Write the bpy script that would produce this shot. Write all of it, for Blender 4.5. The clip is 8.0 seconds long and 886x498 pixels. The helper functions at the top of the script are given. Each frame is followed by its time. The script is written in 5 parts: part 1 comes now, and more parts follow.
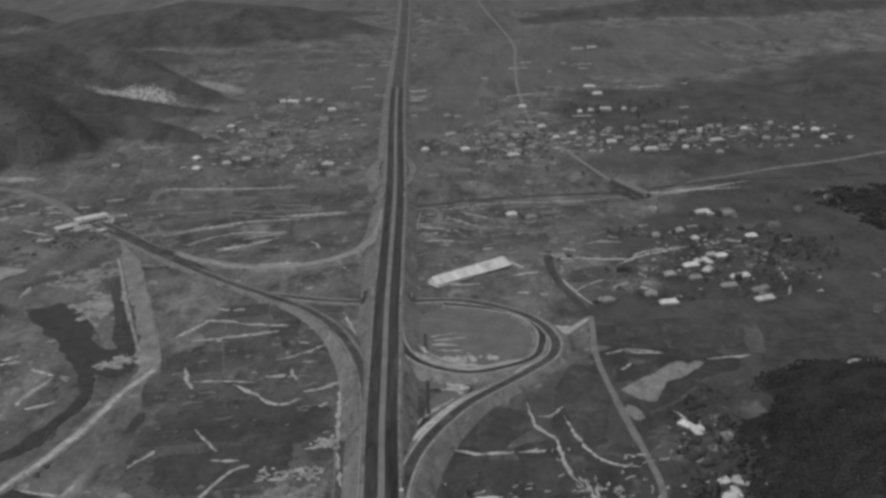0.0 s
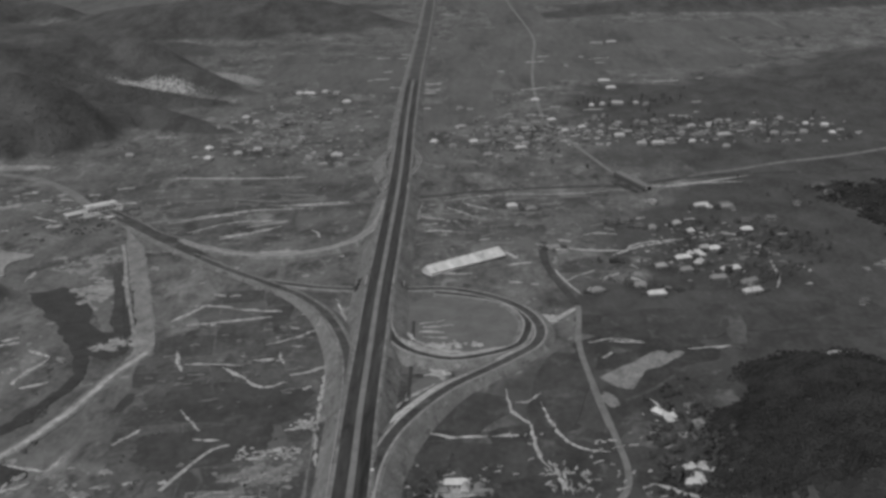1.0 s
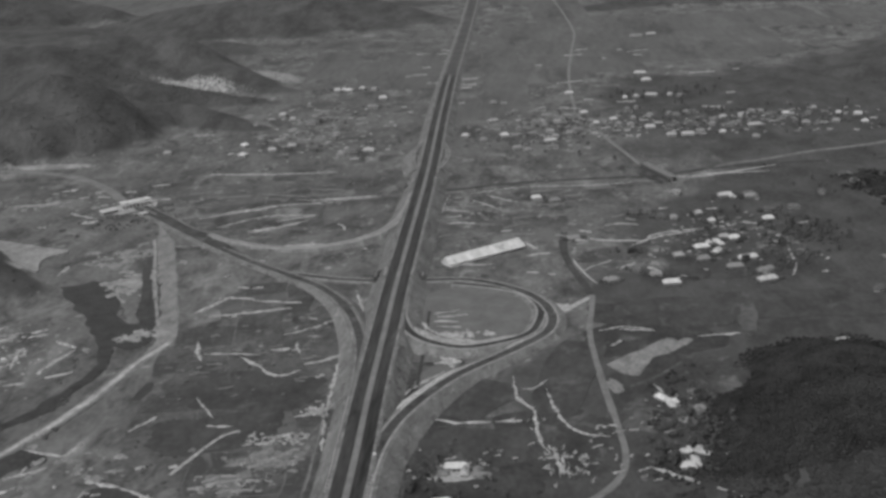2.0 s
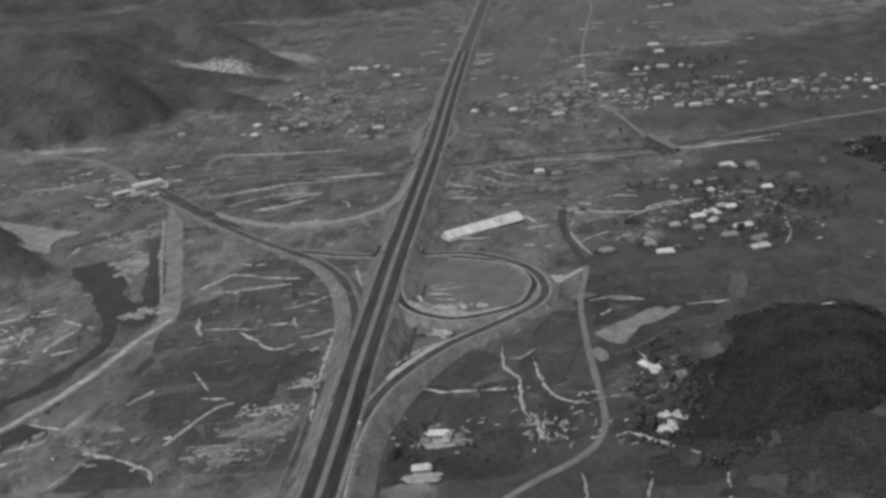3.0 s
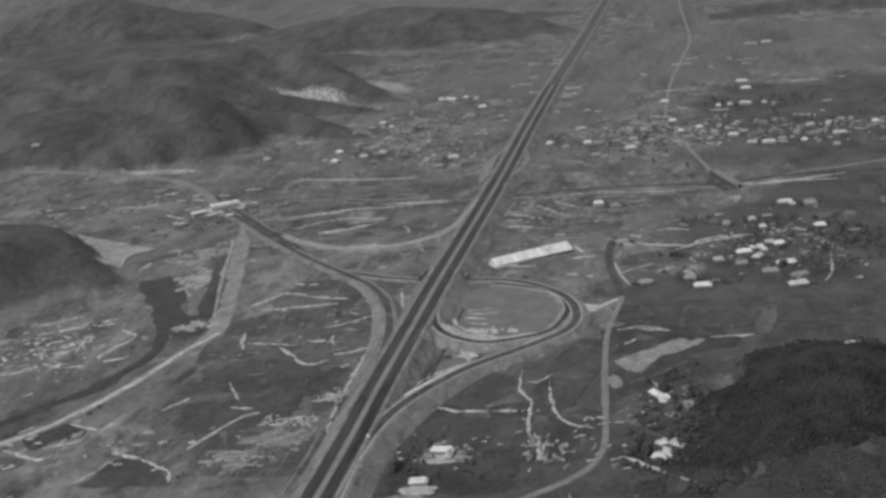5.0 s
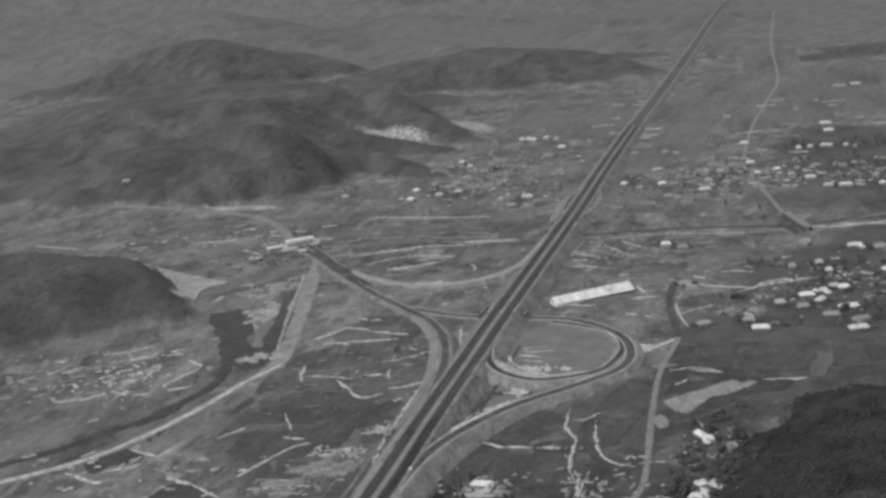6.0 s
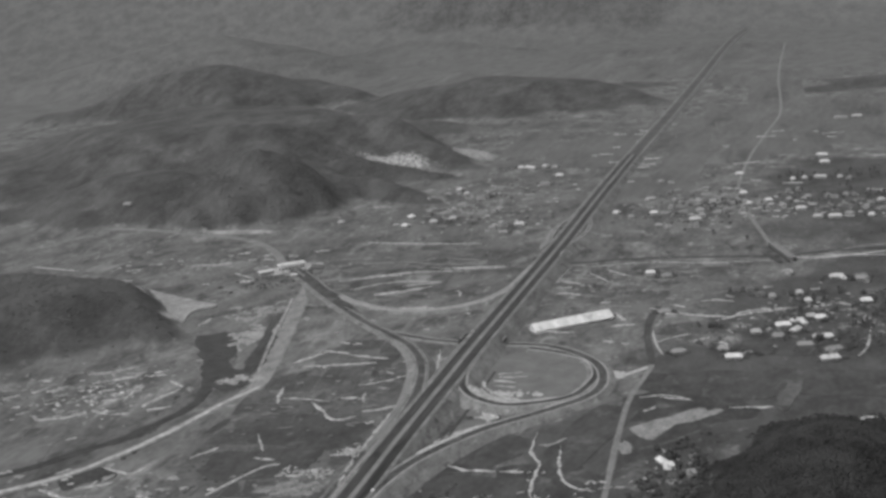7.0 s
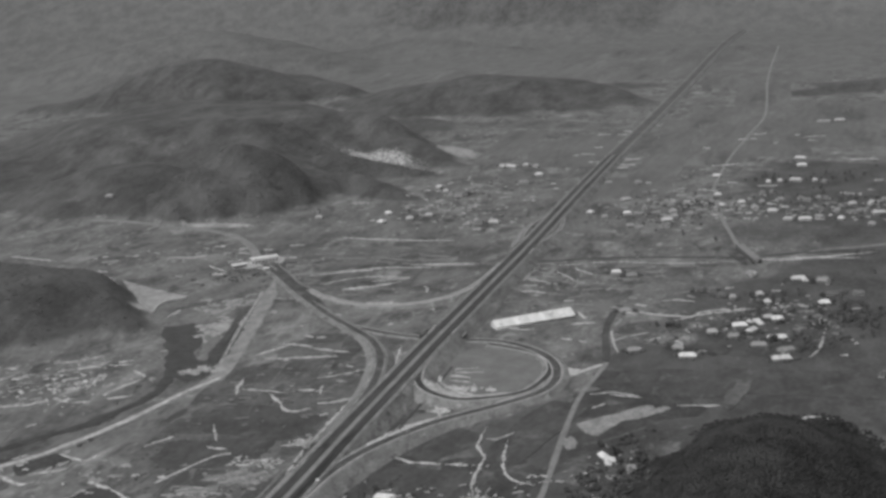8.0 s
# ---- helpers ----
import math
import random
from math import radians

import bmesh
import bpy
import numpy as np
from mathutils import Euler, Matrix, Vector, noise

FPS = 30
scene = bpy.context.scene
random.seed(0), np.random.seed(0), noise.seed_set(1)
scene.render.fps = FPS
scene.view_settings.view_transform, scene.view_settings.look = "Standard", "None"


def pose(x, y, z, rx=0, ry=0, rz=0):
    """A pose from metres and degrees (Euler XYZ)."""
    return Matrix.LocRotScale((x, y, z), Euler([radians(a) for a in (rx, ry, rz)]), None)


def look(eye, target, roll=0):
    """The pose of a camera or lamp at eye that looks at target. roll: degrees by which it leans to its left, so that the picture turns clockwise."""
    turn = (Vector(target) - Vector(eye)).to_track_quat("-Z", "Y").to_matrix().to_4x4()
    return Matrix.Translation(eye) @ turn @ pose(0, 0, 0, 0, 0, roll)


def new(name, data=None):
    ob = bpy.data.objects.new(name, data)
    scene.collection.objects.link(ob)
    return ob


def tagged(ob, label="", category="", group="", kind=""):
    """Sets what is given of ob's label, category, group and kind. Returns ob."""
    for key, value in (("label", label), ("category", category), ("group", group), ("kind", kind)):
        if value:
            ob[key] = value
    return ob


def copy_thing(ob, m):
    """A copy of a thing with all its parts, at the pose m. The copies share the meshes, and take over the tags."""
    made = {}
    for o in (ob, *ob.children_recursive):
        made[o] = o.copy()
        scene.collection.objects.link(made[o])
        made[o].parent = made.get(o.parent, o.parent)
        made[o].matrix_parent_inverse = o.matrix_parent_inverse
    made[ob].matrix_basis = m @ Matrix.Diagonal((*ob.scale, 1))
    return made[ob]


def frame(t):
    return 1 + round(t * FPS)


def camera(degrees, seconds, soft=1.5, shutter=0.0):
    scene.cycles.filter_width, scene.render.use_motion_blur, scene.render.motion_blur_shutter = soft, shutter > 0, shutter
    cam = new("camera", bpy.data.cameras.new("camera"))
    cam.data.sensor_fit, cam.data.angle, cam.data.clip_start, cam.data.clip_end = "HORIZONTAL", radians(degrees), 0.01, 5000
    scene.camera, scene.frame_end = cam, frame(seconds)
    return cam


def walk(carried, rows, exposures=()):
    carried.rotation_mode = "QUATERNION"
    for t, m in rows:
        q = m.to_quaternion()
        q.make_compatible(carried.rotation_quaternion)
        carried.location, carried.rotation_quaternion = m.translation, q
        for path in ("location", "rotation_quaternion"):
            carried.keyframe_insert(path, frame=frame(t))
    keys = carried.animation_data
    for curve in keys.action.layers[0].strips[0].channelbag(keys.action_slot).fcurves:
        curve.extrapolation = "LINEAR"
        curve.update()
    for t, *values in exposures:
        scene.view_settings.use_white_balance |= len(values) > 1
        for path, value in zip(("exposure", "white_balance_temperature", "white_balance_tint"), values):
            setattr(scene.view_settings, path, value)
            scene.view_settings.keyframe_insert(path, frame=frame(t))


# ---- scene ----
cam = camera(38.9, 8.0, soft=3.25)
PATH = [
    (0, (5.84, -9.85, 294.84), (5.15, 85.62, 265.09), -1.64),
    (0.5, (21.80, -17.27, 294.91), (19.58, 78.43, 265.97), -1.43),
    (1, (37.77, -24.58, 295.03), (34.08, 70.71, 264.93), -1.57),
    (1.5, (53.80, -31.65, 295.17), (47.96, 63.40, 264.65), -1.69),
    (1.7, (60.26, -34.36, 295.22), (52.73, 60.80, 265.42), -2.22),
    (2.8, (96.02, -48.57, 295.83), (86.12, 45.54, 263.49), -4.45),
    (3, (102.57, -50.95, 295.89), (90.68, 43.14, 264.16), -4.72),
    (3.5, (119.11, -56.38, 296.10), (102.83, 37.88, 266.96), -4.34),
    (4, (135.76, -61.30, 296.32), (117.80, 33.05, 268.51), -4.13),
    (4.2, (142.46, -63.08, 296.38), (124.66, 30.94, 267.33), -4.17),
    (5.3, (179.43, -71.77, 297.08), (154.98, 20.99, 268.86), -4.74),
    (5.5, (186.19, -73.05, 297.14), (160.22, 19.56, 269.77), -4.69),
    (6, (203.19, -75.46, 297.34), (173.41, 16.66, 272.33), -5.00),
    (6.5, (220.29, -77.24, 297.52), (188.42, 14.53, 273.81), -4.69),
    (7, (237.46, -78.59, 297.66), (206.06, 13.56, 274.83), -4.50),
    (7.5, (254.68, -79.76, 297.76), (222.46, 12.10, 274.86), -3.87),
    (8, (271.93, -80.91, 297.82), (240.28, 11.11, 274.79), -3.59),
]
LIGHT = [(0, 0.13), (0.5, 0.26), (1, 0.16), (1.5, 0.41), (3, 0.33), (3.5, 0.45), (4, 0.63), (5.5, 0.51), (6, 0.69), (6.5, 0.85), (7, 0.66), (7.5, 0.53), (8, 0.65)]
walk(cam, [(t, look(eye, target, roll)) for t, eye, target, roll in PATH], LIGHT)


# ---- world and sun ----
SUN_HEIGHT, SUN_FROM = 46.0, 208.0  # degrees over the horizon; degrees clockwise from +y
world = bpy.data.worlds.new("sky")
scene.world = world
world.use_nodes = True
wt = world.node_tree
sky = wt.nodes.new("ShaderNodeTexSky")
sky.sky_type, sky.sun_disc = "NISHITA", False
sky.sun_elevation, sky.sun_rotation = radians(SUN_HEIGHT), radians(SUN_FROM)
grey = wt.nodes.new("ShaderNodeRGBToBW")
wt.links.new(sky.outputs[0], grey.inputs[0])
wt.links.new(grey.outputs[0], wt.nodes["Background"].inputs[0])
wt.nodes["Background"].inputs[1].default_value = 0.19
sun = new("sun", bpy.data.lights.new("sun", "SUN"))
sun.data.energy, sun.data.angle = 1.25, radians(10)
a, e = radians(SUN_FROM), radians(SUN_HEIGHT)
sun.matrix_world = look((0, 0, 900), Vector((0, 0, 900)) - Vector((math.sin(a) * math.cos(e), math.cos(a) * math.cos(e), math.sin(e))))


# ---- materials (the film is black and white) ----
def mat(name, dark, light, scale=1.0, stretch=(1, 1, 1), rough=0.9, bump=0.3, fine=8.0, per=0.0, island=0.0, mask=None, contrast=0.25, rot=0.0, spots=(), late=()):
    """A grey surface: two scales of noise between dark and light, with relief, and a shift for each object or island.
    mask: (attribute, dark, light) of the ground cover or painted distance haze that replaces it there."""
    m = bpy.data.materials.new(name)
    m.use_nodes = True
    t = m.node_tree
    n, link = t.nodes, t.links.new
    bsdf = n["Principled BSDF"]
    bsdf.inputs["Roughness"].default_value = rough
    bsdf.inputs["Specular IOR Level"].default_value = 0.15
    geo = n.new("ShaderNodeNewGeometry")
    mp = n.new("ShaderNodeMapping")
    mp.inputs["Scale"].default_value = stretch
    mp.inputs["Rotation"].default_value = (0, 0, radians(rot))
    link(geo.outputs["Position"], mp.inputs[0])

    def tex(s, detail):
        k = n.new("ShaderNodeTexNoise")
        k.inputs["Scale"].default_value, k.inputs["Detail"].default_value = s, detail
        link(mp.outputs[0], k.inputs["Vector"])
        return k

    def maths(op, x, y):
        k = n.new("ShaderNodeMath")
        k.operation = op
        for i, v in enumerate((x, y)):
            if isinstance(v, (int, float)):
                k.inputs[i].default_value = v
            else:
                link(v, k.inputs[i])
        return k.outputs[0]

    big, mid, small = tex(0.05 * scale, 4), tex(0.13 * scale, 5), tex(0.05 * scale * fine, 5)
    mid.inputs["Distortion"].default_value = 0.8
    f = maths("ADD", maths("MULTIPLY", big.outputs[0], 0.42), maths("MULTIPLY", small.outputs[0], 0.28))
    f = maths("ADD", f, maths("MULTIPLY", mid.outputs[0], 0.3))
    if per:
        info = n.new("ShaderNodeObjectInfo")
        f = maths("ADD", f, maths("MULTIPLY", maths("SUBTRACT", info.outputs["Random"], 0.5), per))
    if island:
        f = maths("ADD", f, maths("MULTIPLY", maths("SUBTRACT", geo.outputs["Random Per Island"], 0.5), island))

    def ramp(lo, hi):
        r = n.new("ShaderNodeMapRange")
        r.inputs[1].default_value, r.inputs[2].default_value = 0.5 - contrast, 0.5 + contrast
        r.inputs[3].default_value, r.inputs[4].default_value = lo, hi
        link(f, r.inputs[0])
        return r.outputs[0]

    colour = ramp(dark, light)
    def speckle(colour, kinds):
        """Uneven patches of other growth or bare soil: scale, onset, full, dark, light."""
        for k, (size, onset, full, lo, hi) in enumerate(kinds):
            shift = n.new("ShaderNodeVectorMath")
            shift.inputs[1].default_value = (371.0 * k + 53, 129.0 * k, 17.0 * k)
            link(mp.outputs[0], shift.inputs[0])
            s = tex(size, 6)
            s.inputs["Distortion"].default_value, s.inputs["Roughness"].default_value = 0.6, 0.62
            link(shift.outputs[0], s.inputs["Vector"])
            r = n.new("ShaderNodeMapRange")
            r.inputs[1].default_value, r.inputs[2].default_value = onset, full
            link(s.outputs[0], r.inputs[0])
            mix = n.new("ShaderNodeMix")
            link(r.outputs[0], mix.inputs[0])
            link(colour, mix.inputs[2])
            link(ramp(lo, hi), mix.inputs[3])
            colour = mix.outputs[0]
        return colour

    colour = speckle(colour, spots)
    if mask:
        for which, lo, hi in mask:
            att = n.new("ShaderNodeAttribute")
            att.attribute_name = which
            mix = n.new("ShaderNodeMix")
            # ragged edge of the cover or haze
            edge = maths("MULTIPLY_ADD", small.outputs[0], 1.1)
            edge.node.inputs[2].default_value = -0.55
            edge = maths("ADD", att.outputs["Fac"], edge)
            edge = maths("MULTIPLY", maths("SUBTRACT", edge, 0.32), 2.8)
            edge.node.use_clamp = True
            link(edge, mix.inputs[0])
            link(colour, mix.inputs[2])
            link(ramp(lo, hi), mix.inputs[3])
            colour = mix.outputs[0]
    colour = speckle(colour, late)
    link(colour, bsdf.inputs["Base Color"])
    b = n.new("ShaderNodeBump")
    b.inputs["Strength"].default_value, b.inputs["Distance"].default_value = bump, 0.4
    link(small.outputs[0], b.inputs["Height"])
    link(b.outputs[0], bsdf.inputs["Normal"])
    return m


SPOTS = ((0.035, 0.54, 0.64, 0.034, 0.066), (0.028, 0.57, 0.67, 0.12, 0.2), (0.1, 0.6, 0.68, 0.15, 0.24))
DIMSPOTS = ((0.04, 0.55, 0.66, 0.024, 0.045), (0.06, 0.58, 0.68, 0.075, 0.12))
# the second mask paints distance haze into the ground colour
GROUND = mat("dry grass and earth", 0.06, 0.14, 0.55, (1.0, 0.55, 1), fine=11, contrast=0.1, mask=(("scrub", 0.037, 0.075), ("far_haze", 0.08, 0.115), ("bare", 0.19, 0.32)), spots=SPOTS, rot=8, late=((0.011, 0.59, 0.74, 0.07, 0.1),))
FIELD = mat("field soil", 0.05, 0.115, 0.7, (1.0, 0.6, 1), fine=10, per=0.14, contrast=0.13, spots=SPOTS, rot=-10)
DARKFIELD = mat("dark field soil", 0.029, 0.062, 1.0, (1.0, 0.7, 1), fine=8, per=0.1, contrast=0.11, spots=DIMSPOTS, rot=20)
FIELDS = mat("field soil far", 0.056, 0.13, 0.5, (1.0, 0.45, 1), fine=11, island=0.08, contrast=0.12, spots=SPOTS, rot=14)
MIDFIELD = mat("dry field soil", 0.05, 0.1, 0.9, (1.0, 0.7, 1), fine=8, per=0.14, contrast=0.11, spots=((0.04, 0.55, 0.66, 0.034, 0.06), (0.05, 0.57, 0.68, 0.1, 0.15)), rot=-14)
# low contrast here paints the haze over the farthest fields
FARFIELDS = mat("hazed field soil farthest", 0.066, 0.118, 0.3, (1.0, 0.22, 1), fine=9, island=0.06, contrast=0.14, bump=0.05, spots=((0.016, 0.54, 0.68, 0.045, 0.075), (0.014, 0.56, 0.7, 0.11, 0.16)), rot=14)
DARKFIELDS = mat("dark field soil far", 0.034, 0.076, 0.8, (1.0, 0.6, 1), fine=8, island=0.08, contrast=0.11, spots=DIMSPOTS)
WETFIELD = mat("damp dark field", 0.036, 0.068, 0.9, (1, 0.6, 1), fine=6, contrast=0.12, spots=((0.05, 0.56, 0.68, 0.028, 0.045), (0.07, 0.58, 0.7, 0.07, 0.1)))
LAWN = mat("mown grass", 0.095, 0.14, 1.2, fine=10, contrast=0.13)
BANK = mat("pale trodden earth", 0.18, 0.42, 4.0, fine=6, contrast=0.12, spots=((0.16, 0.58, 0.7, 0.09, 0.14),))
RUTS = ((0.11, 0.55, 0.66, 0.05, 0.09), (0.14, 0.58, 0.68, 0.15, 0.24))
SLOPE = mat("graded earth slope", 0.092, 0.17, 1.2, (1.2, 0.6, 1), fine=8, contrast=0.11, spots=RUTS)
VERGE = mat("trodden road verge", 0.095, 0.175, 1.6, (1.3, 0.6, 1), fine=8, contrast=0.11, spots=RUTS)
ASPHALT = mat("worn asphalt", 0.017, 0.052, 1.0, (3, 0.25, 1), rough=0.75, bump=0.05, fine=8, contrast=0.12, spots=((0.05, 0.56, 0.66, 0.012, 0.02), (0.06, 0.58, 0.68, 0.05, 0.085)))
WORN = mat("old grey asphalt", 0.032, 0.072, 1.2, rough=0.8, bump=0.05, fine=8, contrast=0.12, spots=((0.07, 0.56, 0.66, 0.02, 0.034), (0.08, 0.58, 0.68, 0.08, 0.12)))
SHOULDER = mat("concrete shoulder", 0.12, 0.19, 1.5, fine=8, bump=0.1, contrast=0.14)
KERB = mat("pale kerb strip", 0.17, 0.46, 4.0, fine=8, bump=0.1, contrast=0.14)
EDGE = mat("dusty kerb strip", 0.1, 0.24, 2.0, fine=8, bump=0.1, contrast=0.13, spots=((0.03, 0.55, 0.66, 0.06, 0.1),))
RIM = mat("pale road edge", 0.15, 0.34, 3.0, fine=8, bump=0.1, contrast=0.14)
FARROAD = mat("dusty grey road", 0.05, 0.085, 0.7, fine=8, bump=0.05, contrast=0.12)
FAREDGE = mat("dusty pale roadside", 0.1, 0.16, 0.7, fine=8, bump=0.05, contrast=0.12)
CONCRETE = mat("pale concrete", 0.34, 0.5, 2.0, fine=8, bump=0.1)
GRAVEL = mat("pale gravel", 0.11, 0.24, 2.0, (1.2, 0.8, 1), fine=8, contrast=0.1)
DIRT = mat("dirt road", 0.11, 0.19, 1.5, fine=8, contrast=0.13)
WATER = mat("dark water and mud", 0.02, 0.045, 1.6, rough=0.6, bump=0.05, contrast=0.12)
WALL = mat("lime plaster", 0.12, 0.26, 5.0, per=0.3, bump=0.1)
TILE = mat("pale roof", 0.12, 0.4, 8.0, per=0.7, fine=6, bump=0.2, contrast=0.3)
THATCH = mat("grey thatch", 0.075, 0.19, 8.0, per=0.4, fine=6, bump=0.4, contrast=0.16)
LIME = mat("bright limewashed roof", 0.24, 0.54, 8.0, per=0.5, fine=6, bump=0.2, contrast=0.3)
ROOF = mat("bright sheet and lime roof", 0.26, 0.52, 7.0, per=0.25, fine=6, bump=0.2, contrast=0.2, spots=((0.3, 0.56, 0.68, 0.1, 0.18),))
WHITE = mat("white sheet metal", 0.38, 0.62, 3.0, (1, 1, 1), rough=0.6, bump=0.03, per=0.3, spots=((0.12, 0.56, 0.66, 0.26, 0.36),))
DARK = mat("deep shade opening", 0.02, 0.03, 2.0)
LEAF = mat("foliage", 0.04, 0.085, 6.0, island=0.4, fine=5, contrast=0.3)
SAND = mat("damp pale sand", 0.14, 0.29, 2.2, (1.1, 0.8, 1), fine=7, contrast=0.11)
PALEROAD = mat("pale concrete lane", 0.16, 0.25, 1.4, fine=8, bump=0.1, contrast=0.13)
PINE = mat("pine foliage", 0.013, 0.036, 0.8, island=0.08, fine=5, contrast=0.1)
MIDPINE = mat("grey green scrub", 0.026, 0.05, 0.9, island=0.15, fine=5, contrast=0.14)
STONE = mat("pale dry stone", 0.22, 0.52, 4.0, fine=6, contrast=0.12, island=0.3)
BED = mat("silty gravel", 0.12, 0.22, 1.6, (1.2, 0.6, 1), fine=8, contrast=0.11)
# scrub raised in tone to paint the haze over distant slopes
FARSCRUB = mat("haze-pale dry scrub", 0.05, 0.09, 0.9, island=0.15, fine=5, contrast=0.16)
SCRUB = mat("dry scrub", 0.042, 0.082, 0.9, island=0.2, fine=5, contrast=0.16)
BARK = mat("bark", 0.06, 0.1, 20.0)
TREAD = mat("painted metal and bridge shade", 0.05, 0.07, 9.0, rough=0.5, bump=0.02)


# ---- making meshes ----
def mesh_of(name, verts, faces, material, smooth=False):
    me = bpy.data.meshes.new(name)
    me.from_pydata([tuple(v) for v in verts], [], [tuple(f) for f in faces])
    me.materials.append(material)
    if smooth:
        me.shade_smooth()
    me.update()
    return me


def thing(name, x, y, z=0.0, rot=0.0, label="", category="", group="", kind=""):
    ob = new(name)
    ob.empty_display_size = 0.5
    ob.matrix_basis = pose(x, y, z, 0, 0, rot)
    return tagged(ob, label, category, group, kind)


def child(name, me, parent, label="", m=None):
    ob = new(name, me)
    ob.parent = parent
    if m is not None:
        ob.matrix_basis = m
    return tagged(ob, label)


def part(name, bm, material, parent, label=""):
    me = bpy.data.meshes.new(name)
    bm.to_mesh(me)
    bm.free()
    me.materials.append(material)
    return child(name, me, parent, label)


def block(sx, sy, sz, at=(0, 0, 0), bevel=0.0, rot=0.0):
    bm = bmesh.new()
    bmesh.ops.create_cube(bm, size=1, matrix=Matrix.Translation(at) @ pose(0, 0, sz / 2, 0, 0, rot) @ Matrix.Diagonal((sx, sy, sz, 1)))
    if bevel:
        bmesh.ops.bevel(bm, geom=bm.edges[:], offset=bevel, segments=1, affect="EDGES")
    return bm


def smoothstep(v):
    v = np.clip(v, 0, 1)
    return v * v * (3 - 2 * v)


# ---- the lie of the land ----
# x, y, half width, half length, turn, height, tree cover
HILLS = [
    (225, 563, 80, 134, -4, 34, 1.0),
    (-498, 846, 180, 116, -12, 35, 0.85, 1.7),
    (-494, 1362, 140, 150, 0, 72, 0.85, 1.05),
    (-810, 1790, 470, 410, -20, 64, 0.72, 1.45),
    (-462, 1596, 200, 60, -30, 16, 0.9),
    (-440, 2340, 350, 270, -8, 50, 0.8),
    (-1513, 3068, 600, 420, 10, 120, 0.65),
    (-800, 4150, 600, 420, -6, 95, 0.8),
    (-1681, 4442, 700, 380, 0, 170, 0.5),
    (600, 1625, 190, 240, 0, 30, 0.8),
    (411, 984, 75, 120, 20, 14, 0.9),
    (-500, 1805, 330, 80, -44, 52, 0.95),
    (-372, 1440, 150, 44, -38, 17, 1.0),
    (540, 2470, 400, 150, 5, 26, 0.8),
    (850, 3400, 700, 300, 0, 80, 0.6),
    (-1351, 1428, 300, 300, 0, 70, 0.7),
    (-690, 1390, 200, 185, 0, 40, 0.75),
    (-1150, 2450, 380, 260, 20, 90, 0.7),
    (-1000, 3450, 420, 160, 10, 50, 0.7),
    (620, 4350, 560, 300, 0, 110, 0.7),
    (652, 188, 300, 300, 0, 60, 0.7),
    (-761, 177, 350, 300, 0, 60, 0.7),
    (89, -894, 700, 350, 0, 90, 0.7),
]


def rise(x, y, hill):
    cx, cy, rx, ry, turn, height, cover = hill[:7]
    c, s = math.cos(radians(turn)), math.sin(radians(turn))
    u, v = ((x - cx) * c + (y - cy) * s) / rx, (-(x - cx) * s + (y - cy) * c) / ry
    k = 0.3 if cx == HILLS[0][0] else 1.0  # the near wood has a smooth outline
    wob = 1 + k * (0.13 * np.sin(x / rx * 5.1 + cy) * np.cos(y / ry * 4.3 + cx) + 0.07 * np.sin((x + y) / rx * 11))
    return 1 - np.clip(np.sqrt(u * u + v * v) * wob, 0, 1)


def lattice(i, j):
    v = np.sin(i * 127.1 + j * 311.7) * 43758.5453
    return v - np.floor(v)


def rough(x, y, octaves=4):
    """Uneven values about 0.5, of ever finer grain."""
    out, gain = 0 * x, 0.5
    for k in range(octaves):
        i, j = np.floor(x), np.floor(y)
        u, v = smoothstep(x - i), smoothstep(y - j)
        low = lattice(i, j) * (1 - u) + lattice(i + 1, j) * u
        high = lattice(i, j + 1) * (1 - u) + lattice(i + 1, j + 1) * u
        out = out + gain * (low * (1 - v) + high * v)
        x, y, gain = x * 2.03 + 17.3, y * 2.03 + 5.9, gain * 0.5
    return out / (1 - 0.5**octaves)


def height(x, y):
    x, y = np.asarray(x, float), np.asarray(y, float)
    z = 0 * x
    if x.ndim == 0 and math.hypot(x, y) < 3500 and not any(math.hypot(x - q[0], y - q[1]) < 1.4 * max(q[2:4]) for q in HILLS):
        return z
    gully = 1 - np.abs(2 * rough(x / 130 + 40, y / 170 + 40) - 1) * 2  # ridges and gullies
    for n, hill in enumerate(HILLS):
        if x.ndim == 0 and math.hypot(x - hill[0], y - hill[1]) > 1.4 * max(hill[2:4]):
            continue
        up = rise(x, y, hill)
        steep = hill[7] if len(hill) > 7 else 1.15
        shape = 0.55 * smoothstep(up * steep) + 0.45 * np.clip(up * steep, 0, 1)
        if n == 0:
            shape, worn = smoothstep(up * 1.15), 0
        else:
            worn = (0.09 if n > 1 else 0.07) * (gully - 0.5) * np.clip(up * 4, 0, 1)
        z = np.maximum(z, hill[5] * shape * (1 + worn))
    r = np.hypot(x - 100, y)
    return z + (290 + 90 * rough(x / 700 + 9, y / 700 + 9, 3)) * smoothstep((r - 3900) / 1000)


